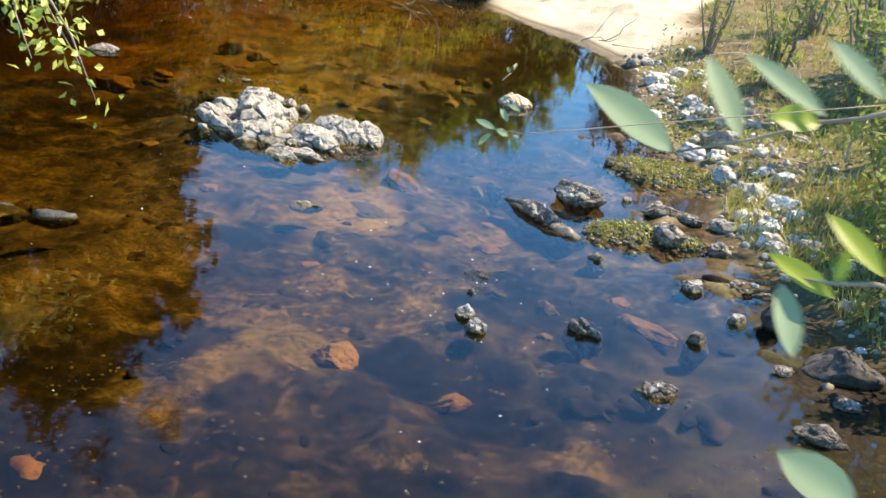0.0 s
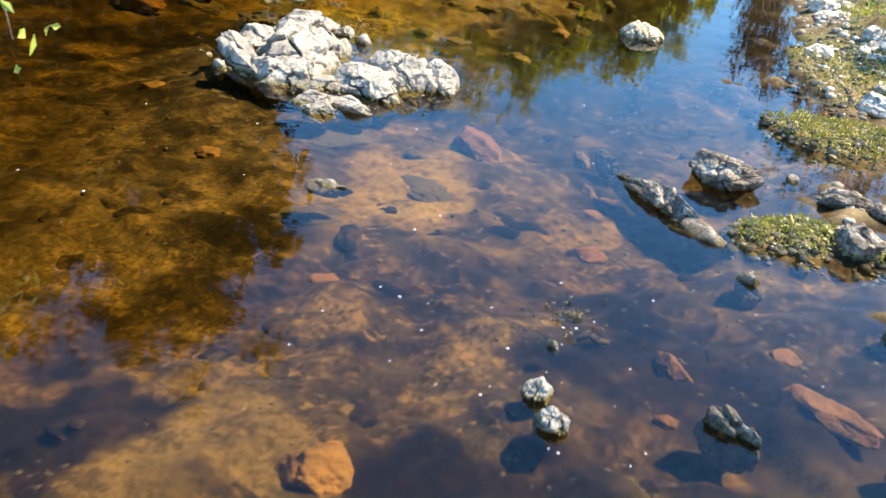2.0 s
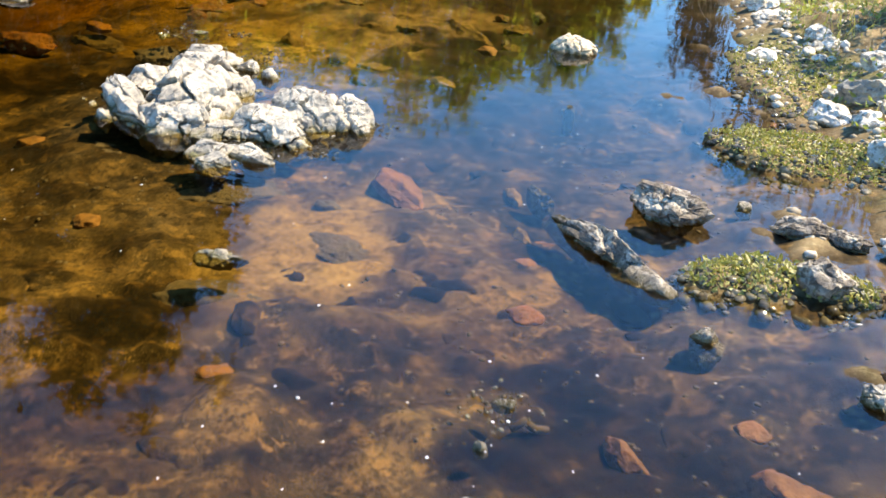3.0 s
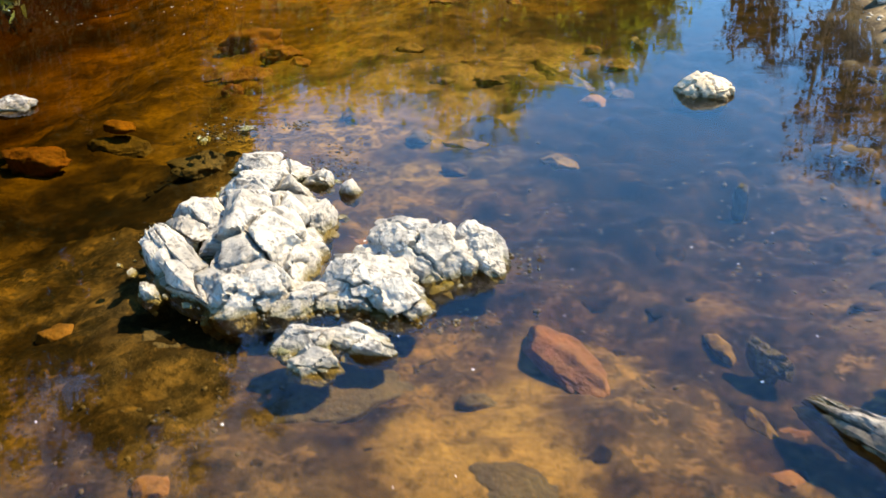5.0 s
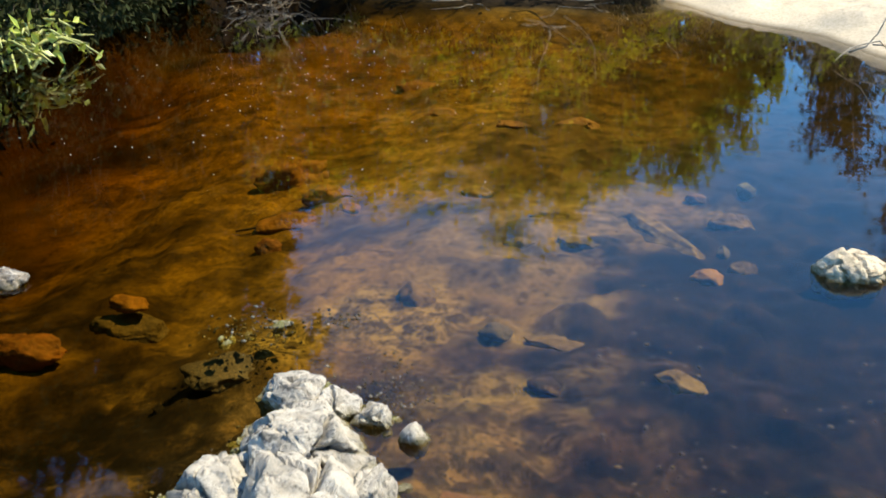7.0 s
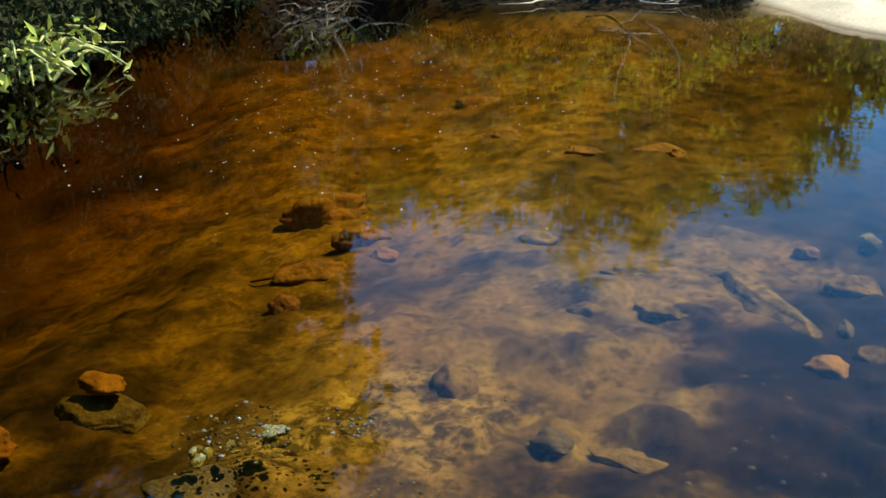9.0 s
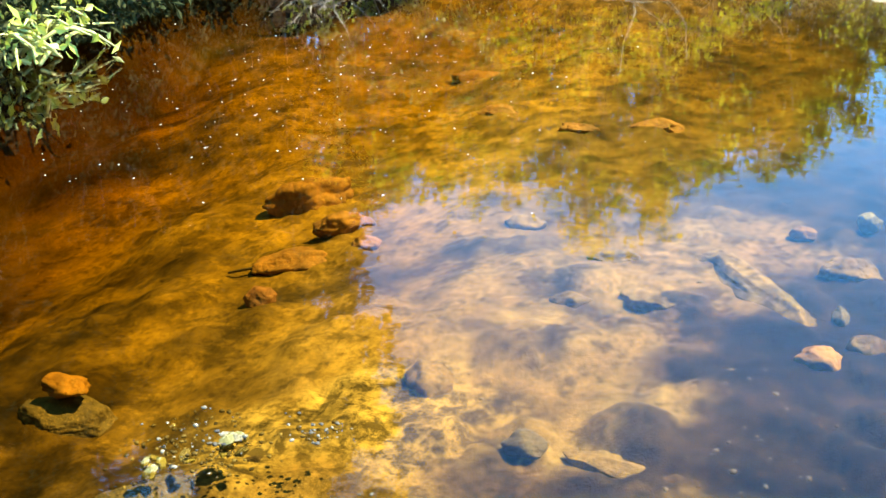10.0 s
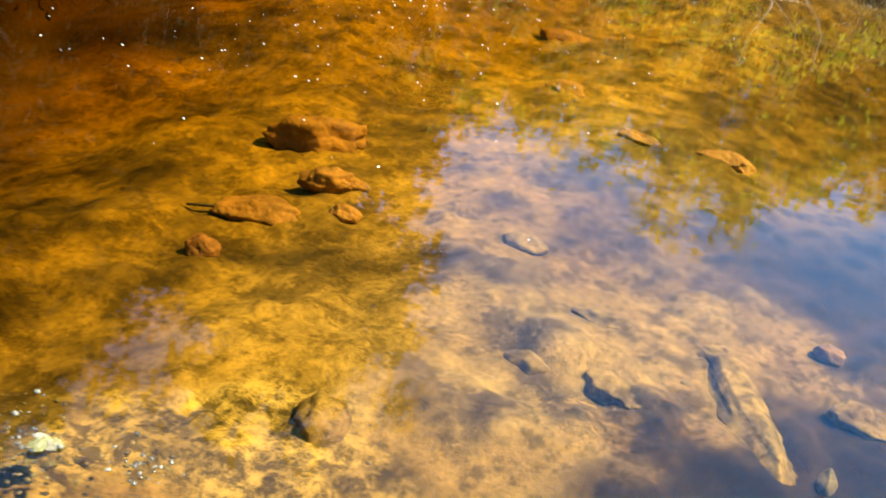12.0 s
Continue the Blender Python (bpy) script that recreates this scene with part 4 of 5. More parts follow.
def gravel_material(name, a, b_, c_, rough):
    m, n, l, b = material(name)
    isl = n.new("ShaderNodeNewGeometry").outputs["Random Per Island"]
    col = ramp(n, l, isl, [(0.0, a), (0.5, b_), (1.0, c_)]).outputs[0]
    fine = noise_node(n, l, 90, 4, 0.6, 0, geo(n))
    col = mix(n, l, ramp(n, l, fine.outputs[0], [(0.45, 0.0), (0.75, 0.6)]).outputs[0], col, (0.12, 0.10, 0.07))
    l.new(col, b.inputs["Base Color"])
    b.inputs["Roughness"].default_value = rough
    bump(n, l, b, fine.outputs[0], 0.4, 0.004)
    return m


BEDGRAVEL = gravel_material("bed_gravel", (0.04, 0.03, 0.02), (0.07, 0.052, 0.031), (0.10, 0.072, 0.04), 0.8)
WETGRIT = gravel_material("wet_grit", (0.03, 0.026, 0.015), (0.08, 0.065, 0.035), (0.22, 0.19, 0.12), 0.08)
BANKGRAVEL = gravel_material("bank_gravel", (0.20, 0.17, 0.12), (0.42, 0.38, 0.30), (0.68, 0.64, 0.56), 0.85)

under = lambda x, y, z: z < -0.03
scatter("bed_gravel", places_box(12000, -1.2, 1.8, 2.4, 8.6, 61, lambda x, y, z: (z < -0.02) & (np.random.default_rng(3).random(len(x)) < 0.5 * smooth(8.6, 6.5, y) * smooth(-0.05, 0.35, fbm(np.stack([x, y, 0 * x], 1), 3.0, 3, 77)))), 0.004, 0.015, 62, BEDGRAVEL, "small brown and tan gravel on the creek bed", "gravel", sub=1, lift=-0.35)

# wet grit that glitters round the rocks
heap_ring = np.concatenate([
    np.stack([-1.16 + 0.30 * np.linspace(0, 1, 130) + rng.normal(size=130) * 0.03, 6.12 + 0.5 * np.linspace(0, 1, 130) + rng.normal(size=130) * 0.03, rng.uniform(-0.02, 0.012, 130)], 1),
    np.stack([rng.normal(size=110) * 0.07 - 1.20, rng.normal(size=110) * 0.07 + 7.08, rng.uniform(-0.02, 0.006, 110)], 1),
    np.stack([rng.normal(size=90) * 0.06 - 0.74, rng.normal(size=90) * 0.07 + 6.78, rng.uniform(-0.02, 0.015, 90)], 1),
    np.stack([rng.uniform(-0.85, -0.1, 130), rng.normal(size=130) * 0.02 + 5.73, rng.uniform(-0.02, 0.004, 130)], 1),
    np.stack([rng.normal(size=40) * 0.03 - 0.06, rng.normal(size=40) * 0.03 + 6.10, rng.uniform(-0.02, 0.01, 40)], 1),
    np.stack([rng.normal(size=60) * 0.04 + 0.60, rng.normal(size=60) * 0.05 + 4.33, rng.uniform(-0.02, 0.006, 60)], 1),
    np.stack([rng.normal(size=26) * 0.025 - 0.96, rng.normal(size=26) * 0.025 + 7.17, rng.uniform(-0.01, 0.01, 26)], 1),
])
scatter("wet_grit", np.repeat(heap_ring, 2, axis=0) + np.random.default_rng(8).normal(size=(2 * len(heap_ring), 3)) * np.array((0.02, 0.02, 0.004)), 0.002, 0.008, 63, WETGRIT, "wet glittering grit and pebbles at the waterline", "grit", sub=2)
# broken rubble round the heap, stone by stone
rubble_meshes = [mesh_from("rubble_stone", rock_shape((1.0, 0.70, 0.65), 450 + k, 3, 0, 0.06, 0.08, facets=12)[0], ico(3)[1], LIMESTONE, False) for k in range(6)]
MOSSY = stone_material("mossy_rubble", (0.40, 0.38, 0.20), (0.22, 0.21, 0.09), (0.06, 0.055, 0.03), (0.34, 0.30, 0.12), moss_amount=0.6)
mossy_meshes = [mesh_from("rubble_stone", rock_shape((1.0, 0.70, 0.65), 460 + k, 3, 0, 0.06, 0.08, facets=12)[0], ico(3)[1], MOSSY, False) for k in range(4)]
rng = np.random.default_rng(77)
for (x0, y0), (x1, y1), n, lo, hi, mossy in (((-1.10, 6.02), (-1.02, 6.55), 40, 0.014, 0.04, 0.5), ((-0.92, 5.72), (-0.12, 5.98), 22, 0.010, 0.028, 0.15), ((-0.98, 6.82), (-0.68, 6.62), 30, 0.012, 0.032, 0.75), ((-1.28, 7.0), (-1.12, 7.12), 14, 0.012, 0.03, 0.8), ((-0.60, 5.52), (-0.30, 5.60), 12, 0.012, 0.03, 0.4), ((-0.62, 6.15), (-0.60, 6.45), 8, 0.012, 0.03, 0.4), ((-1.14, 5.98), (-0.95, 5.76), 8, 0.012, 0.03, 0.3)):
    for k in range(n):
        t = rng.uniform()
        s = float(np.exp(rng.uniform(np.log(lo), np.log(hi))))
        green = rng.uniform() < mossy
        ob = new("rubble_stone", (mossy_meshes if green else rubble_meshes)[int(rng.integers(4))])
        ob.matrix_world = Matrix.LocRotScale((x0 + (x1 - x0) * t + rng.normal() * 0.016, y0 + (y1 - y0) * t + rng.normal() * 0.016, rng.uniform(-0.022, 0.0)), Euler((rng.normal() * 0.3, rng.normal() * 0.3, rng.uniform(0, 6.28))), (s, s, s * 0.6))
        tagged(ob, "olive mossy rubble stone at the waterline" if green else "small pale limestone rubble stone at the waterline", "stone", "rubble round the pale rocks")

# floating specks
SPECK = gravel_material("floating_chaff", (0.55, 0.50, 0.38), (0.75, 0.72, 0.62), (0.85, 0.84, 0.78), 0.5)
rng = np.random.default_rng(78)
specks = np.concatenate([
    np.stack([rng.normal(size=240) * 0.7 - 2.1, rng.normal(size=240) * 1.0 + 10.4, np.full(240, 0.001)], 1),
    np.stack([rng.normal(size=60) * 0.18 - 1.9 + np.linspace(-0.5, 0.5, 60), np.linspace(8.6, 12.4, 60), np.full(60, 0.001)], 1),
    np.stack([rng.normal(size=22) * 0.2 + 0.45, rng.normal(size=22) * 0.2 + 4.15, np.full(22, 0.001)], 1),
    np.stack([rng.uniform(-1.2, 1.4, 60), rng.uniform(2.4, 6.5, 60), np.full(60, 0.001)], 1),
])
scatter("floating_chaff", specks, 0.002, 0.0062, 79, SPECK, "tiny pale specks of chaff floating on the water", "chaff", flat=0.25, sub=1)
bars = np.concatenate([places_in(420, 1.24, 5.22, 0.36, 0.22, 64, lambda x, y, z: z > -0.04), places_in(520, 1.45, 6.45, 0.45, 0.34, 65, lambda x, y, z: z > -0.04), places_in(420, 1.6, 7.7, 0.35, 0.8, 66, lambda x, y, z: z > -0.04)])
scatter("bar_gravel", bars, 0.006, 0.03, 67, WETGRIT, "wet gravel on low bars by the bank", "gravel", sub=2)

# bank stones, each its own
bank_meshes = [mesh_from("bank_stone", rock_shape((1.0, 0.74, 0.6), 400 + k, 4, 0, 0.06, 0.10, facets=14)[0], ico(4)[1], BANKSTONE if k % 3 else LIMESTONE, False) for k in range(8)]
rng = np.random.default_rng(19)
STONES = [(1.53, 10.3, 0.10), (1.65, 9.45, 0.12), (1.85, 9.6, 0.09), (2.02, 9.1, 0.10), (1.63, 8.9, 0.10), (1.85, 8.4, 0.10), (1.99, 9.0, 0.08), (1.52, 8.0, 0.09), (1.9, 7.25, 0.13), (1.72, 7.05, 0.12),
          (1.84, 6.5, 0.10), (1.93, 6.05, 0.12), (2.1, 6.15, 0.09), (2.0, 5.78, 0.11), (1.72, 5.55, 0.08), (1.9, 5.45, 0.10), (2.05, 5.2, 0.07), (1.85, 6.85, 0.08), (2.0, 7.6, 0.10), (2.15, 8.0, 0.09)]
for i in range(130):
    y = 4.2 + 6.6 * rng.uniform(0, 1)
    y += 0.25 * math.sin(y * 5.0)
    STONES.append((float(line(SHORE_RIGHT, y)) + abs(rng.normal()) * 0.22 + 0.12, y, float(np.exp(rng.uniform(np.log(0.02), np.log(0.075))))))
for i, (x, y, s) in enumerate(STONES):
    ob = new("bank_stone", bank_meshes[i % 8])
    ob.matrix_world = Matrix.LocRotScale((x, y, on_ground(x, y) + s * 0.22), Euler((rng.normal() * 0.15, rng.normal() * 0.15, rng.uniform(0, 6.28))), (s, s, s))
    tagged(ob, "pale dry limestone cobble on the grassy bank" if s > 0.076 else "small pale stone among bank grass", "stone", "stones along the bank")
scatter("bank_gravel", places_box(1500, 1.4, 2.6, 3.6, 11.0, 68, lambda x, y, z: (z > 0.005) & (z < 0.22)), 0.008, 0.04, 69, BANKGRAVEL, "pale gravel along the bank", "gravel", sub=1)


# ---- plants ----
def blades(name, places, h, w, seed, mat, label, category, lean=0.5):
    """One mesh of many grass blades, each of two bent quads."""
    rng = np.random.default_rng(seed)
    n = len(places)
    a = rng.uniform(0, 6.283, n)
    side = np.stack([np.cos(a), np.sin(a), 0 * a], 1)
    d = rng.normal(size=(n, 3)) * lean
    d[:, 2] = 1
    d /= np.linalg.norm(d, axis=1)[:, None]
    hh = h * rng.uniform(0.4, 1.3, (n, 1))
    sag = rng.normal(size=(n, 3)) * 0.3
    sag[:, 2] = -0.25
    b0 = places
    b1 = b0 + d * hh * 0.55
    b2 = b1 + (d + sag) * hh * 0.45
    ww = w * rng.uniform(0.6, 1.3, (n, 1))
    v = np.stack([b0 - side * ww / 2, b0 + side * ww / 2, b1 + side * ww * 0.4, b1 - side * ww * 0.4, b2], 1).reshape(-1, 3)
    i = np.arange(n) * 5
    f = np.stack([i, i + 1, i + 2, i + 3], 1).tolist() + np.stack([i + 3, i + 2, i + 4], 1).tolist()
    return tagged(new(name, mesh_from(name, v, f, mat, False)), label, category, kind="stuff")


def shrub(name, base, reach, heights, seed, leaf, label, stems=9, leaves=3000, size=(0.06, 0.025), category="shrub", bark=None, gaps=0.25, droop=0.2, spread=0.085):
    """A many-stemmed shrub: stems and twigs as one part each, a leafy crown of separate little leaves."""
    rng = np.random.default_rng(seed)
    root = tagged(new(name), label, category)
    root.location = base
    tips = []
    for s in range(stems):
        a = rng.uniform(0, 6.283)
        r = reach * math.sqrt(rng.uniform(0.05, 1))
        top = Vector((r * math.cos(a), r * math.sin(a), heights * rng.uniform(0.55, 1.0)))
        foot = Vector((rng.normal() * reach * 0.12, rng.normal() * reach * 0.12, -0.1))
        mid = foot.lerp(top, 0.5) + Vector(rng.normal(size=3) * reach * 0.10)
        q = [foot.lerp(mid, t * 2) if t < 0.5 else mid.lerp(top, t * 2 - 1) for t in (0, 0.25, 0.5, 0.75, 1)]
        th = 0.012 * heights + 0.004
        pieces = [tube(q, [th, th * 0.8, th * 0.6, th * 0.4, th * 0.15], 5)]
        for k in range(7):
            t = rng.uniform(0.25, 1.0)
            p0 = foot.lerp(mid, t * 2) if t < 0.5 else mid.lerp(top, t * 2 - 1)
            p1 = p0 + Vector(rng.normal(size=3)) * reach * 0.28
            p1.z = max(p1.z, 0.05)
            pieces.append(tube([p0, p0.lerp(p1, 0.5) + Vector(rng.normal(size=3)) * 0.03, p1], [th * 0.3, th * 0.2, th * 0.08], 4))
            tips.extend([p0, p0.lerp(p1, 0.6), p1])
        tips.append(top)
        v, f = join(pieces)
        part("stem", mesh_from("stem", v, f, bark or BARK), root)
    tips = np.array([t[:] for t in tips])
    keep = rng.random(len(tips)) > gaps
    tips = tips[keep] if keep.any() else tips
    c = tips[rng.integers(0, len(tips), leaves)] + rng.normal(size=(leaves, 3)) * reach * spread
    c = c[c[:, 2] > 0.02]
    v, f = leaf_cloud(c, size[0], size[1], seed, droop)
    part("crown", mesh_from("crown", v, f, leaf, False), root)
    return root


# far bank thicket, with its reflection
for x, y, r, top, seed in (
    (-4.5, 14.9, 0.7, 2.7, 1), (-3.85, 14.9, 0.5, 2.5, 2), (-3.45, 15.2, 0.42, 2.4, 15), (-3.1, 14.8, 0.42, 2.55, 3), (-2.55, 14.75, 0.45, 2.5, 4), (-2.0, 14.7, 0.42, 2.45, 10), (-1.4, 14.75, 0.42, 2.85, 5),
    (-0.8, 14.85, 0.40, 2.85, 6), (-0.35, 15.0, 0.36, 2.35, 7), (0.12, 15.1, 0.36, 2.3, 11), (0.36, 15.4, 0.34, 2.1, 16), (0.6, 15.2, 0.32, 1.8, 12), (0.98, 15.3, 0.26, 1.35, 13), (-2.8, 15.6, 0.9, 2.5, 8), (-1.5, 15.7, 0.9, 2.6, 9), (-0.3, 15.9, 0.6, 2.2, 14),
):
    base = on_ground(x, y)
    shrub("shrub", (x, y, base), r, top - base - 0.12, 500 + seed, LEAF_FAR, "olive-leaved shrub on the far bank", 16, 3200, (0.09, 0.04), gaps=0.12, spread=0.16)
# airy saplings beyond the beach
for x, y, r, h, seed in ((2.7, 15.3, 0.55, 3.1, 1), (3.6, 15.0, 0.7, 3.6, 2), (1.75, 15.9, 0.4, 2.0, 3)):
    shrub("sapling", (x, y, on_ground(x, y)), r, h - 0.4, 520 + seed, LEAF_DARK, "thin airy sapling behind the beach", 8, 2600, (0.09, 0.04), category="tree", gaps=0.5, spread=0.2)
# low thicket at the water's edge
for k in range(20):
    x = -4.4 + (k % 11) * 0.42 + 0.2 * (k > 10)
    y = float(line(SHORE_FAR, x)) + (0.28 if k < 11 else 0.6)
    shrub("undergrowth", (x, y, on_ground(x, y)), 0.35, 0.36 if k < 11 else 0.5, 540 + k, LEAF_DARK if x < -3.7 else LEAF_BANK if x < -1.9 else LEAF_FAR, "low undergrowth overhanging the far waterline", 7, 330, (0.07, 0.03), gaps=0.1, category="shrub", droop=0.5)


for k, (x, y, h) in enumerate(((-3.5, 14.4, 1.1), (-2.9, 14.3, 1.0), (-2.35, 14.3, 0.9))):
    shrub("shrub", (x, y, on_ground(x, y)), 0.45, h, 590 + k, LEAF_BANK, "sunlit grey-green shrub at the far waterline", 12, 1500, (0.08, 0.03), gaps=0.1, spread=0.12)
# near-black plants fill in the shade beneath the far shrubs
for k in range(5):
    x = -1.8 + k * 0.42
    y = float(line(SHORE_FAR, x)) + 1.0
    shrub("undergrowth", (x, y, on_ground(x, y)), 0.4, 0.4, 600 + k, LEAF_DARK, "near-black undergrowth added as shade beneath the far shrubs", 9, 900, (0.08, 0.035), gaps=0.05, droop=0.3, bark=DARKWOOD)
# plants that close the beach behind
for k in range(8):
    x, y = -0.35 + k * 0.36, 13.45 + 0.12 * (k % 3)
    shrub("undergrowth", (x, y, on_ground(x, y)), 0.30, 0.30, 580 + k, LEAF_FAR if k % 2 else LEAF_DARK, "low twiggy undergrowth behind the sandy beach", 9, 260, (0.06, 0.025), gaps=0.1, category="shrub", droop=0.4)


def tree(name, base, h, spread, seed, leaf, label, leaves=9000, limbs=9, crown_from=0.3, over=(0.0, 0.0)):
    """A tapered trunk with limbs and an uneven crown of leaf clumps."""
    rng = np.random.default_rng(seed)
    root = tagged(new(name), label, "tree")
    root.location = base
    lean = Vector((rng.normal() * 0.04 * h + over[0], rng.normal() * 0.04 * h + over[1], h * 0.9))
    trunk_pts = [Vector((0, 0, -0.2)).lerp(lean, t) + Vector(rng.normal(size=3)) * 0.05 for t in (0, 0.25, 0.5, 0.75, 1)]
    th = h * 0.022
    v, f = join([tube(trunk_pts, [th, th * 0.85, th * 0.65, th * 0.4, th * 0.12], 9)])
    part("trunk", mesh_from("trunk", v, f, BARK), root)
    pieces, tips = [], []
    for k in range(limbs):
        t = rng.uniform(crown_from, 0.95)
        p0 = trunk_pts[0].lerp(lean, t)
        a = k * 2.4 + rng.normal() * 0.4
        out = spread * rng.uniform(0.5, 1.0) * (1.15 - 0.55 * t)
        p2 = p0 + Vector((math.cos(a) * out, math.sin(a) * out, h * rng.uniform(0.02, 0.16)))
        p1 = p0.lerp(p2, 0.5) + Vector((0, 0, 0.06 * h))
        pieces = [tube([p0, p1, p2], [th * 0.4, th * 0.25, th * 0.06], 6)]
        for q in range(6):
            s = rng.uniform(0.35, 1)
            b0 = p0.lerp(p1, s * 2) if s < 0.5 else p1.lerp(p2, s * 2 - 1)
            b1 = b0 + Vector(rng.normal(size=3)) * spread * 0.22
            pieces.append(tube([b0, b1], [th * 0.1, th * 0.03], 4))
            tips.extend([b0, b1])
        v, f = join(pieces)
        part("limb", mesh_from("limb", v, f, BARK), root)
    tips = np.array([t[:] for t in tips])
    c = tips[rng.integers(0, len(tips), leaves)] + rng.normal(size=(leaves, 3)) * spread * 0.09
    v, f = leaf_cloud(c, 0.24, 0.11, seed, 0.3)
    part("crown", mesh_from("crown", v, f, leaf, False), root)
    return root


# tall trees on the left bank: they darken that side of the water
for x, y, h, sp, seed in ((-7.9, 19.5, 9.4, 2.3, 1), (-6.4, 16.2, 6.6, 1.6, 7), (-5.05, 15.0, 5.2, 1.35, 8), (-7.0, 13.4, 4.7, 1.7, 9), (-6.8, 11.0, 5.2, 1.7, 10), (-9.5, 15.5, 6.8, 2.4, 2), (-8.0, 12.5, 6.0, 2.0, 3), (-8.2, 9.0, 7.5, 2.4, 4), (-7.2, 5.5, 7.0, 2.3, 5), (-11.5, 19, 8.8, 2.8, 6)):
    tree("tree", (x, y, on_ground(x, y)), h, sp, 600 + seed, LEAF_DARK, "tall tree on the shaded bank, leaves coloured near-black as shade", 12000, 14, 0.12)

# two trees added out of direct view to shade the bank
tree("tree", (-5.2, 12.9, on_ground(-5.2, 12.9)), 2.9, 0.85, 660, LEAF_DARK, "tree added to lean out and shade the bank, leaves near-black", 9000, 14, 0.6, (1.1, -0.1))
tree("tree", (-5.3, 13.9, on_ground(-5.3, 13.9)), 3.2, 0.9, 661, LEAF_DARK, "tree added to lean out and shade the bank, leaves near-black", 9000, 14, 0.6, (1.0, -0.2))

# leafy sedge clump on the left bank, in the sun
def clump(name, base, reach, h, seed, label, stalks=46, leaves=420):
    rng = np.random.default_rng(seed)
    root = tagged(new(name), label, "plant")
    root.location = base
    pieces, tips = [], []
    for k in range(stalks):
        a = rng.uniform(-2.2, 1.2)
        r = reach * rng.uniform(0.3, 1.0)
        p0 = Vector(rng.normal(size=3) * reach * 0.25)
        p0.z = -0.02
        p2 = Vector((math.cos(a) * r, math.sin(a) * r, h * rng.uniform(0.0, 0.55)))
        p1 = p0.lerp(p2, 0.5) + Vector((0, 0, h * rng.uniform(0.3, 0.7)))
        q = [((1 - t) ** 2) * p0 + 2 * t * (1 - t) * p1 + t * t * p2 for t in (0, 0.2, 0.4, 0.6, 0.8, 1)]
        v, f = join([tube(q, [0.013, 0.0125, 0.012, 0.011, 0.009, 0.004], 5)])
        part("stalk", mesh_from("stalk", v, f, STALK), root)
        tips.extend(q[2:])
    tips = np.array([t[:] for t in tips])
    c = tips[rng.integers(0, len(tips), leaves)] + rng.normal(size=(leaves, 3)) * 0.02
    v, f = leaf_cloud(c, 0.09, 0.045, seed, 0.0)
    part("foliage", mesh_from("foliage", v, f, LEAF_SEDGE, False), root)
    return root


clump("sedge_clump", (-4.02, 10.35, 0.03), 0.68, 0.42, 701, "bright green leafy clump overhanging dark water", 75, 230)
clump("sedge_clump", (-4.25, 9.65, 0.03), 0.62, 0.42, 702, "bright green leafy clump overhanging dark water", 60, 180)
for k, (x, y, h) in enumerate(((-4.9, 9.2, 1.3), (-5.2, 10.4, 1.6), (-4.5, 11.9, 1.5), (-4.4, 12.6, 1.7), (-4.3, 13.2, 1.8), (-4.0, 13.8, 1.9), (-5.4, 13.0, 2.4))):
    shrub("bank_shrub", (x, y, on_ground(x, y)), 0.75, h, 720 + k, LEAF_DARK, "dense shrub over the shaded bank, leaves coloured near-black as shade", 14, 5000, (0.09, 0.04), gaps=0.05, droop=0.4, bark=DARKWOOD)


# ---- dead wood ----
def sticks(name, base, seed, label, n=7, reach=0.7, h=0.25, thick=0.012, mat=PALEWOOD, flat=0.3):
    """A tangle of crooked dead twigs, each a part."""
    rng = np.random.default_rng(seed)
    root = tagged(new(name), label, "dead branch")
    root.location = base
    for k in range(n):
        a = rng.uniform(0, 6.283)
        p = Vector((rng.normal() * reach * 0.3, rng.normal() * reach * 0.2, rng.uniform(0.02, h)))
        d = Vector((math.cos(a), math.sin(a) * 0.6, rng.normal() * flat))
        pts = [p]
        for s in range(5):
            d = (d + Vector(rng.normal(size=3)) * 0.35).normalized()
            p = p + d * reach * 0.22
            p.z = max(p.z, -0.03)
            pts.append(p)
        v, f = join([tube(pts, [thick, thick * 0.85, thick * 0.7, thick * 0.5, thick * 0.35, thick * 0.15], 6)])
        part("twig", mesh_from("twig", v, f, mat), root)
    return root


# near-black plants added to paint the bank's shade and hide its sunlit strip
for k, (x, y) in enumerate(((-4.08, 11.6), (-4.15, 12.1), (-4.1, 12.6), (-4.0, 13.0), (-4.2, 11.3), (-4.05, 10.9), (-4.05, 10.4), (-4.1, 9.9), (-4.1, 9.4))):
    shrub("undergrowth", (x, y, on_ground(x, y)), 0.38, 0.5, 560 + k, LEAF_DARK, "low undergrowth added over the shaded bank, near-black as shade", 10, 900, (0.07, 0.03), gaps=0.05, droop=0.6, bark=DARKWOOD)
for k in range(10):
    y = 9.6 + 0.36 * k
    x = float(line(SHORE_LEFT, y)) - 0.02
    shrub("undergrowth", (x, y, max(on_ground(x, y), -0.03)), 0.34, 0.42, 940 + k, LEAF_DARK, "low undergrowth added over the shaded bank, near-black as shade", 12, 1500, (0.08, 0.036), gaps=0.05, droop=0.6, bark=DARKWOOD, spread=0.16)
sticks("dead_branch", (-3.35, 13.35, 0.05), 801, "dense sunlit tangle of bleached dead twigs at the far waterline", 40, 0.45, 0.26, 0.009, flat=0.3)
sticks("dead_branch", (-1.0, 13.15, 0.06), 802, "pale dead branch dipping into the water", 7, 0.6, 0.25)
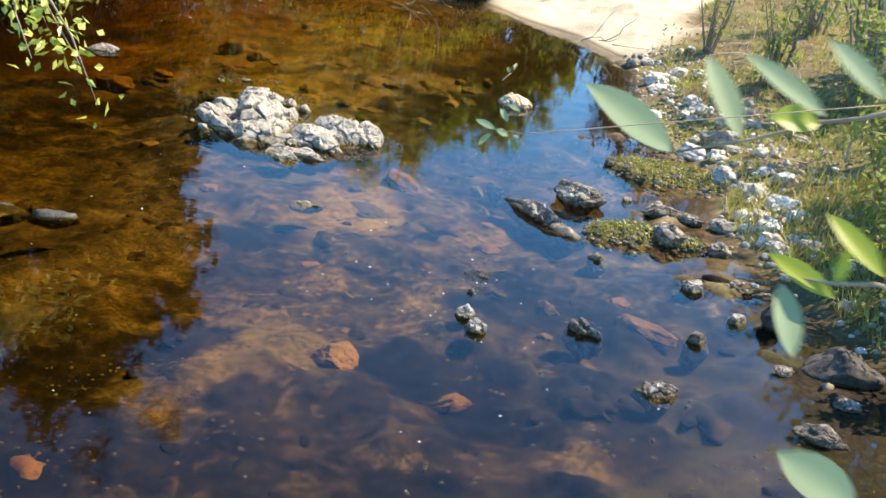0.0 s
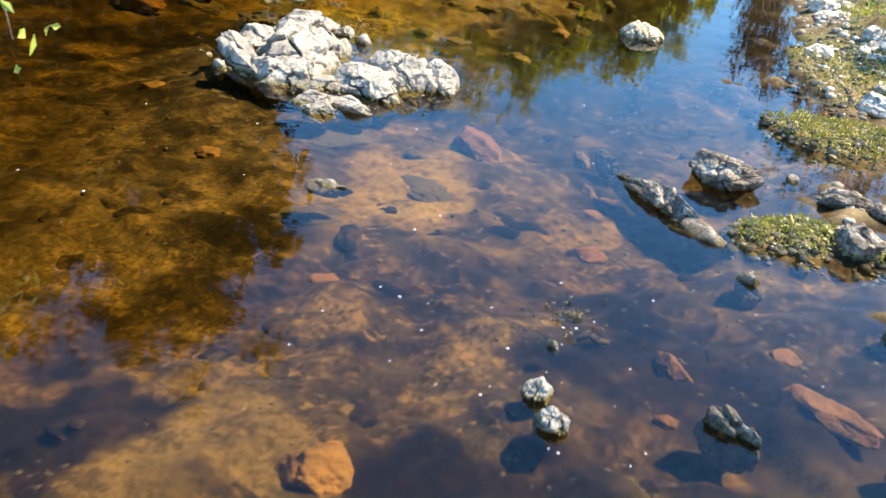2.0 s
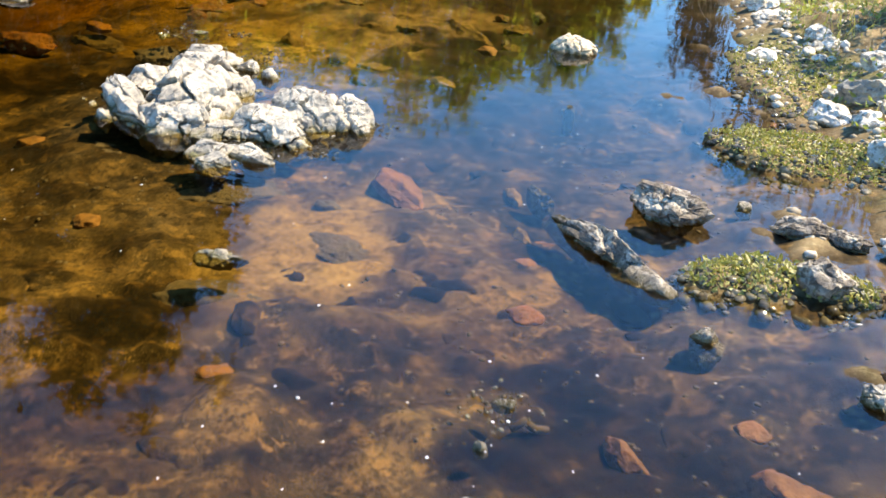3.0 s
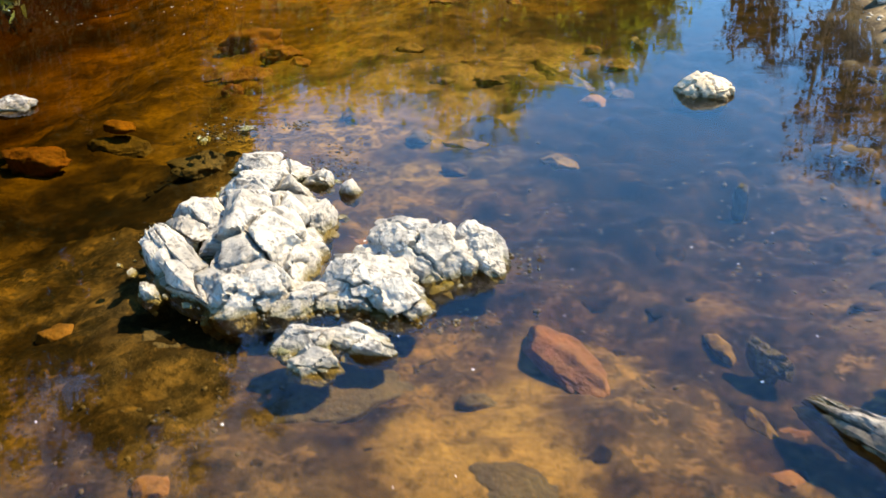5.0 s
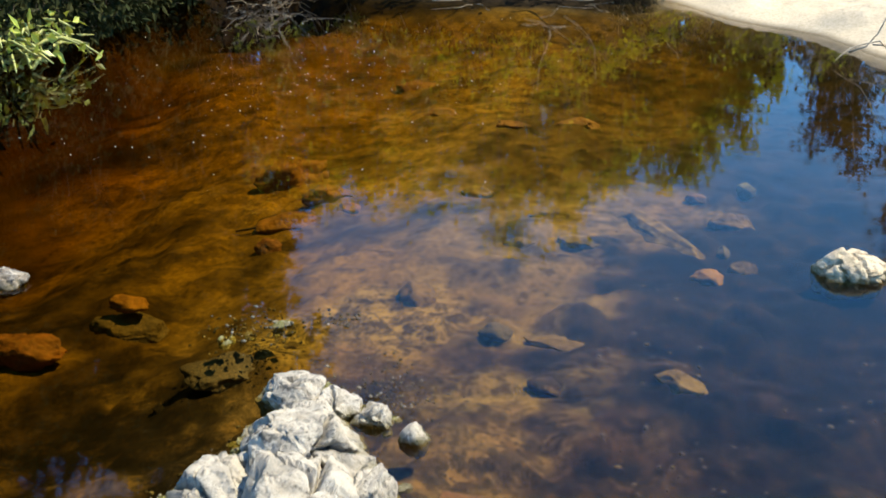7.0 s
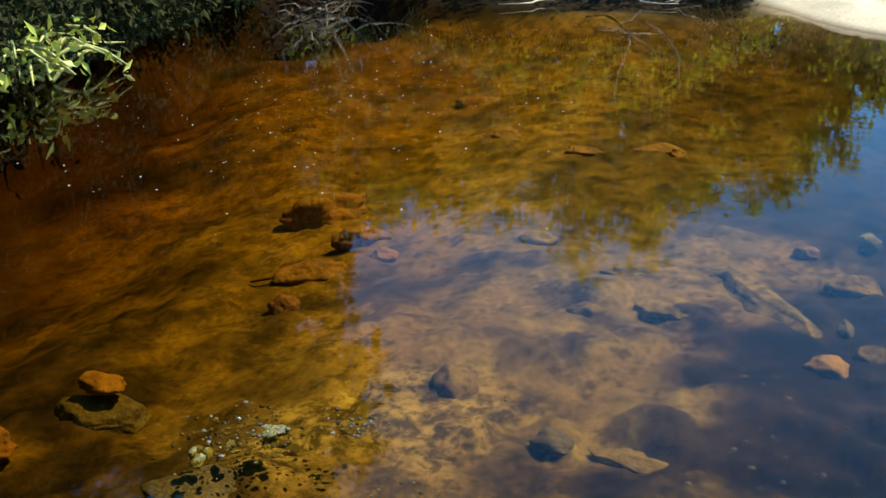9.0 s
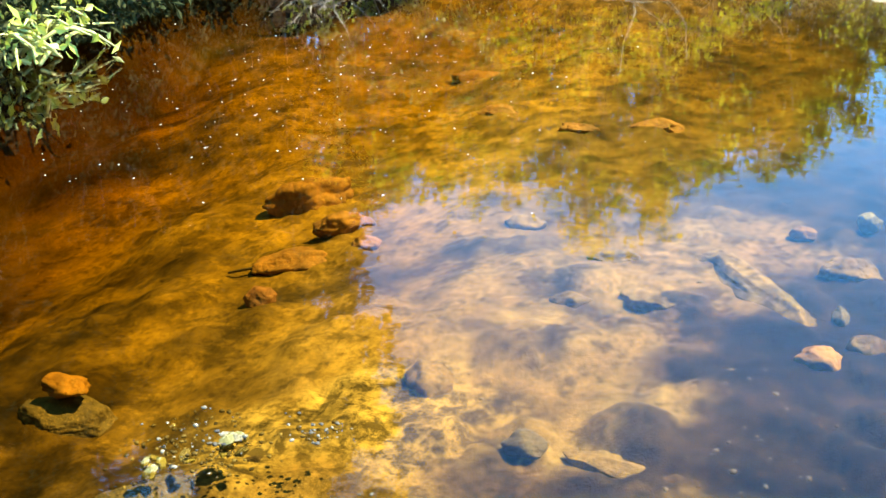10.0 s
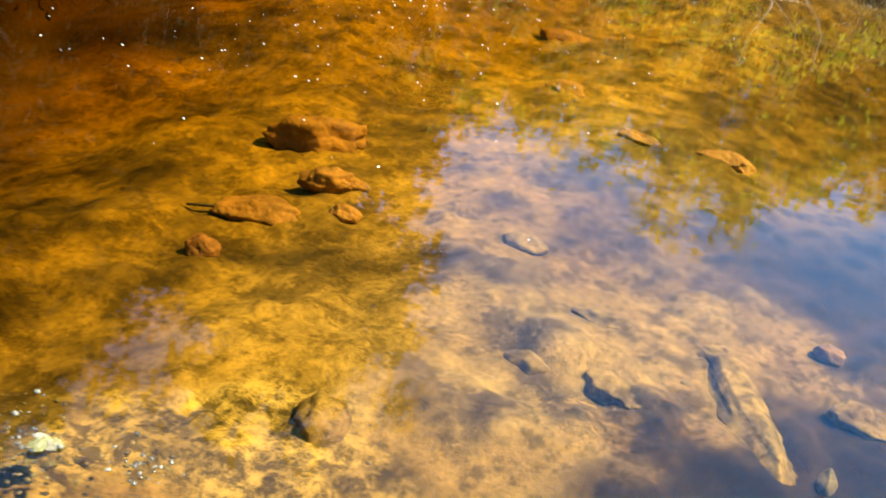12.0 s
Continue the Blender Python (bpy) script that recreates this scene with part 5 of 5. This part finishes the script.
sticks("dead_branch", (-0.2, 13.6, 0.06), 803, "pale twigs on the edge of the beach", 6, 0.6, 0.15)
sticks("dead_branch", (1.35, 11.1, 0.05), 804, "thin bleached twigs along the sandy edge", 5, 0.45, 0.05, 0.006)
sticks("dead_branch", (2.3, 9.6, on_ground(2.3, 9.6)), 805, "thin straw-coloured twigs on the bank", 7, 0.5, 0.12, 0.006)
sticks("dead_branch", (2.5, 6.6, on_ground(2.5, 6.6)), 806, "thin straw-coloured twigs on the bank", 6, 0.6, 0.15, 0.007)


def sunk_stick(points, r, seed, label):
    v, f = join([tube(points, [r * t for t in (0.6, 1.0, 0.9, 0.7)], 7)])
    return tagged(new("sunken_stick", mesh_from("sunken_stick", v, f, DARKWOOD)), label, "stick")


for (x0, y0), (x1, y1), r in (((-1.75, 8.34), (-1.44, 8.47), 0.007), ((0.63, 4.38), (0.71, 4.42), 0.012)):
    z = max(on_ground((x0 + x1) / 2, (y0 + y1) / 2) + 0.012, -0.2)
    sunk_stick([(x0, y0, z), (x0 * 0.66 + x1 * 0.34, y0 * 0.66 + y1 * 0.34 + 0.012, z + 0.01), (x0 * 0.34 + x1 * 0.66, y0 * 0.34 + y1 * 0.66 - 0.01, z), (x1, y1, z - 0.01)], r, 1, "dark waterlogged stick under brown water")

# ---- right bank plants ----
land = lambda x, y, z: z > 0.03
blades("grass", places_box(26000, 1.7, 7.5, 5.5, 15.0, 811, lambda x, y, z: (z > 0.08) & ~((y > 10.9) & (x < 2.1 + 0.16 * (y - 11.2)) & (y < 15)) & (fbm(np.stack([x, y, z], 1), 1.4, 3, 4) > -0.15)), 0.13, 0.006, 812, GRASS, "short green and straw-coloured grass on the bank", "grass")
blades("grass", places_box(9000, 1.75, 3.2, 3.4, 6.2, 813, land), 0.12, 0.006, 814, GRASS, "rough grass between bank stones", "grass")
mats = np.concatenate([places_in(2400, 1.24, 5.22, 0.34, 0.2, 815, lambda x, y, z: z > 0.0), places_in(3000, 1.45, 6.45, 0.42, 0.3, 816, lambda x, y, z: z > 0.0), places_in(1600, 1.62, 7.7, 0.32, 0.7, 817, lambda x, y, z: z > 0.0)])
mats[:, 2] += np.random.default_rng(5).uniform(0.0, 0.03, len(mats))
v, f = leaf_cloud(mats, 0.02, 0.012, 818, -0.2)
tagged(new("creeping_weed", mesh_from("creeping_weed", v, f, WEED, False)), "low yellow-green weed matted over gravel bars", "weed", kind="stuff")
herb = places_box(5200, 1.75, 3.6, 3.2, 9.5, 819, lambda x, y, z: (z > 0.03) & (fbm(np.stack([x, y, z], 1), 2.2, 3, 6) > 0.02))
herb[:, 2] += np.abs(np.random.default_rng(6).normal(size=len(herb))) * 0.07
v, f = leaf_cloud(herb, 0.05, 0.022, 820, -0.1)
tagged(new("bank_herbs", mesh_from("bank_herbs", v, f, LEAF_BANK, False)), "small-leaved green herbs along the bank", "herbs", kind="stuff")
litter = places_box(2600, 1.8, 4.5, 3.2, 12.0, 821, land)
litter[:, 2] += 0.012
v, f = leaf_cloud(litter, 0.05, 0.02, 822, 0.0)
tagged(new("leaf_litter", mesh_from("leaf_litter", v, f, DRY, False)), "dry tan fallen leaves on the bank soil", "leaf litter", kind="stuff")
for k, (x, y, r, h, n) in enumerate(((2.35, 5.0, 0.30, 0.75, 420), (2.55, 5.7, 0.35, 0.9, 420), (2.3, 4.4, 0.28, 0.7, 420), (2.75, 6.6, 0.4, 1.1, 450), (2.9, 7.8, 0.45, 1.2, 450), (3.3, 9.0, 0.5, 1.3, 500), (2.4, 8.6, 0.25, 0.8, 160), (2.2, 10.6, 0.22, 0.9, 90), (3.2, 11.2, 0.4, 1.2, 300), (3.6, 6.9, 0.5, 1.4, 500), (2.3, 3.8, 0.25, 0.6, 380))):
    shrub("bank_shrub", (x, y, on_ground(x, y)), r, h, 830 + k, LEAF_BANK, "thin-stemmed light green shrub on the stony bank", 9, int(1.8 * n), (0.06, 0.026), gaps=0.2)
# unseen trees added further up the bank to cast dappled shade on grass
for x, y, seed in ((5.5, 9.0, 653), (5.8, 6.5, 654)):
    tree("tree", (x, y, on_ground(x, y)), 4.6, 1.5, seed, LEAF_FAR, "unseen leafy tree added to shade the grassy bank", 1000, 14, 0.45)


# ---- sprigs near the lens ----
def big_leaf(base, tip, width, normal, cup=0.2):
    """One leaf blade with a midrib fold and a rounded outline, a few faces across."""
    base, tip = Vector(base), Vector(tip)
    d = tip - base
    side = d.cross(Vector(normal)).normalized()
    up = side.cross(d).normalized()
    vs, fs = [], []
    prof = (0.08, 0.62, 0.92, 1.0, 0.9, 0.6, 0.05)
    for i, w in enumerate(prof):
        t = i / 6
        c = base + d * t - up * d.length * 0.10 * (t * t)
        for s in (-1, -0.5, 0, 0.5, 1):
            vs.append((c + side * (s * w * width / 2) + up * (abs(s) * cup * w * width / 2))[:])
    for i in range(6):
        for k in range(4):
            a = i * 5 + k
            fs.append([a, a + 1, a + 6, a + 5])
    return vs, fs


def sprig(name, stem, leaves, label, r=0.0009):
    """A twig with leaves, each leaf a part. stem: points; leaves: (base, tip, width, normal, material)."""
    root = tagged(new(name), label, "branch")
    root.location = stem[0]
    o = Vector(stem[0])
    v, f = join([tube([Vector(p) - o for p in stem], list(np.linspace(r, r * 0.5, len(stem))), 6)])
    part("twig", mesh_from("twig", v, f, BARK), root)
    for base, tip, w, nrm, mat in leaves:
        v, f = big_leaf(Vector(base) - o, Vector(tip) - o, w, nrm)
        part("leaf", mesh_from("leaf", v, f, mat), root)
    return root


sprig("leafy_sprig", [(0.7724, 0.6266, 1.4627), (0.7583, 0.6298, 1.4548), (0.7472, 0.6330, 1.4509), (0.7301, 0.6363, 1.4420), (0.7100, 0.6385, 1.4341)], [
    ((0.7090, 0.6385, 1.4341), (0.6812, 0.6336, 1.4514), 0.0115, (0.1, -0.8, 0.6), LEAF_PALE),
    ((0.7271, 0.6363, 1.4420), (0.7151, 0.6522, 1.4632), 0.0086, (0.1, -0.8, 0.6), LEAF_PALE),
    ((0.7482, 0.6329, 1.4529), (0.7243, 0.6407, 1.4671), 0.0072, (0.1, -0.8, 0.6), LEAF_PALE),
    ((0.7472, 0.6330, 1.4509), (0.7323, 0.6256, 1.4520), 0.0086, (0.1, -0.8, 0.6), LEAF_LIME),
    ((0.7623, 0.6297, 1.4608), (0.7454, 0.6364, 1.4750), 0.0072, (0.1, -0.8, 0.6), LEAF_PALE),
], "twig with long grey-green leaves close to the path")
sprig("leafy_sprig", [(0.7830, 0.6096, 1.4063), (0.7710, 0.6156, 1.4115), (0.7599, 0.6187, 1.4085), (0.7479, 0.6229, 1.4066)], [
    ((0.7720, 0.6166, 1.4135), (0.7551, 0.6254, 1.4277), 0.0072, (0.1, -0.8, 0.6), LEAF_LIME),
    ((0.7599, 0.6178, 1.4045), (0.7419, 0.6258, 1.4127), 0.0072, (0.1, -0.8, 0.6), LEAF_LIME),
    ((0.7459, 0.6219, 1.4046), (0.7499, 0.6046, 1.3905), 0.0086, (0.1, -0.8, 0.6), LEAF_PALE),
    ((0.7599, 0.6187, 1.4085), (0.7620, 0.6216, 1.4186), 0.0045, (0.1, -0.8, 0.6), LEAF_LIME),
], "twig with young lime-green leaves close to the path")
sprig("leafy_sprig", [(0.7898, 0.5830, 1.3550), (0.7757, 0.5891, 1.3551)], [
    ((0.7737, 0.5902, 1.3541), (0.7527, 0.6024, 1.3614), 0.0137, (0.1, -0.8, 0.6), LEAF_PALE),
], "single pale leaf on a twig close to the path")
sprig("leafy_sprig", [(0.63581, 1.34723, 1.31817), (0.63938, 1.35499, 1.32142), (0.64252, 1.35950, 1.32422)], [
    ((0.64252, 1.36033, 1.32505), (0.64720, 1.37298, 1.33390), 0.00347, (0.1, -0.8, 0.6), LEAF_MID),
    ((0.64093, 1.35912, 1.32422), (0.63894, 1.36219, 1.32988), 0.00396, (0.1, -0.8, 0.6), LEAF_MID),
    ((0.64335, 1.35989, 1.32422), (0.64291, 1.36511, 1.33148), 0.00286, (0.1, -0.8, 0.6), LEAF_DARK),
], "low twig with soft green leaves beside the path", r=0.00055)
sprig("leafy_sprig", [(0.7724, 0.6266, 1.4627), (0.66360, 0.62800, 1.43370), (0.66114, 0.62902, 1.43382), (0.65880, 0.62956, 1.43334), (0.65616, 0.63010, 1.43304), (0.65508, 0.62998, 1.43214)], [
    ((0.65592, 0.62920, 1.43340), (0.64932, 0.63358, 1.43496), 0.00222, (0.1, -0.8, 0.6), LEAF_PALE),
    ((0.65904, 0.62938, 1.43616), (0.65628, 0.63376, 1.43928), 0.00192, (0.1, -0.8, 0.6), LEAF_PALE),
    ((0.66198, 0.62956, 1.43982), (0.65826, 0.63370, 1.44096), 0.00156, (0.1, -0.8, 0.6), LEAF_PALE),
    ((0.65592, 0.62926, 1.43352), (0.66000, 0.63040, 1.43208), 0.00210, (0.1, -0.8, 0.6), LEAF_PALE),
    ((0.65466, 0.62902, 1.43220), (0.65124, 0.63034, 1.42770), 0.00174, (0.1, -0.8, 0.6), LEAF_PALE),
], "twig with pale leaves brushing the path", r=0.00018)
sprig("leafy_sprig", [(0.66462, 0.62650, 1.43130), (0.66318, 0.62752, 1.43214), (0.66234, 0.62770, 1.43190)], [
    ((0.66306, 0.62662, 1.43262), (0.66144, 0.63028, 1.43292), 0.00108, (0.1, -0.8, 0.6), LEAF_LIME),
    ((0.66054, 0.62728, 1.43202), (0.66360, 0.62734, 1.42848), 0.00198, (0.1, -0.8, 0.6), LEAF_MID),
], "twig with young leaves brushing the path", r=0.00018)
# leafy twigs reaching over the water from the left
for k, (tipx, tipy, tipz) in enumerate(((-1.0, 4.4, 0.40), (-1.12, 4.5, 0.52), (-1.3, 4.6, 0.62), (-1.25, 4.35, 0.55))):
    rngk = np.random.default_rng(900 + k)
    p0, p2 = Vector((-3.1, 6.2 + k * 0.1, 1.35)), Vector((tipx, tipy, tipz))
    pts = [p0.lerp(p2, t) + Vector((0, 0, 0.25 * math.sin(3.14 * t))) + Vector(rngk.normal(size=3)) * 0.03 * (0 < t < 1) for t in (0, 0.2, 0.4, 0.6, 0.8, 0.9, 1)]
    root = tagged(new("overhanging_branch"), "thin twig with small pale leaves hanging over the water", "branch", "overhanging twigs")
    v, f = join([tube(pts, [0.012, 0.01, 0.008, 0.006, 0.005, 0.004, 0.002], 6)])
    part("twig", mesh_from("twig", v, f, BARK), root)
    c = np.array([pts[3].lerp(pts[6], t)[:] for t in rngk.uniform(0, 1, 85)]) + rngk.normal(size=(85, 3)) * 0.06
    v, f = leaf_cloud(c, 0.055, 0.032, 910 + k, 0.2)
    part("foliage", mesh_from("foliage", v, f, LEAF_SEDGE, False), root)
shrub("bank_shrub", (-3.6, 6.4, on_ground(-3.6, 6.4)), 0.7, 1.5, 920, LEAF_DARK, "dense shrub over the shaded bank, leaves coloured near-black as shade", 12, 3500, (0.07, 0.03), gaps=0.05, bark=DARKWOOD)
shrub("bank_shrub", (-3.9, 7.8, on_ground(-3.9, 7.8)), 0.7, 1.4, 921, LEAF_DARK, "dense shrub over the shaded bank, leaves coloured near-black as shade", 12, 3500, (0.07, 0.03), gaps=0.05, bark=DARKWOOD)
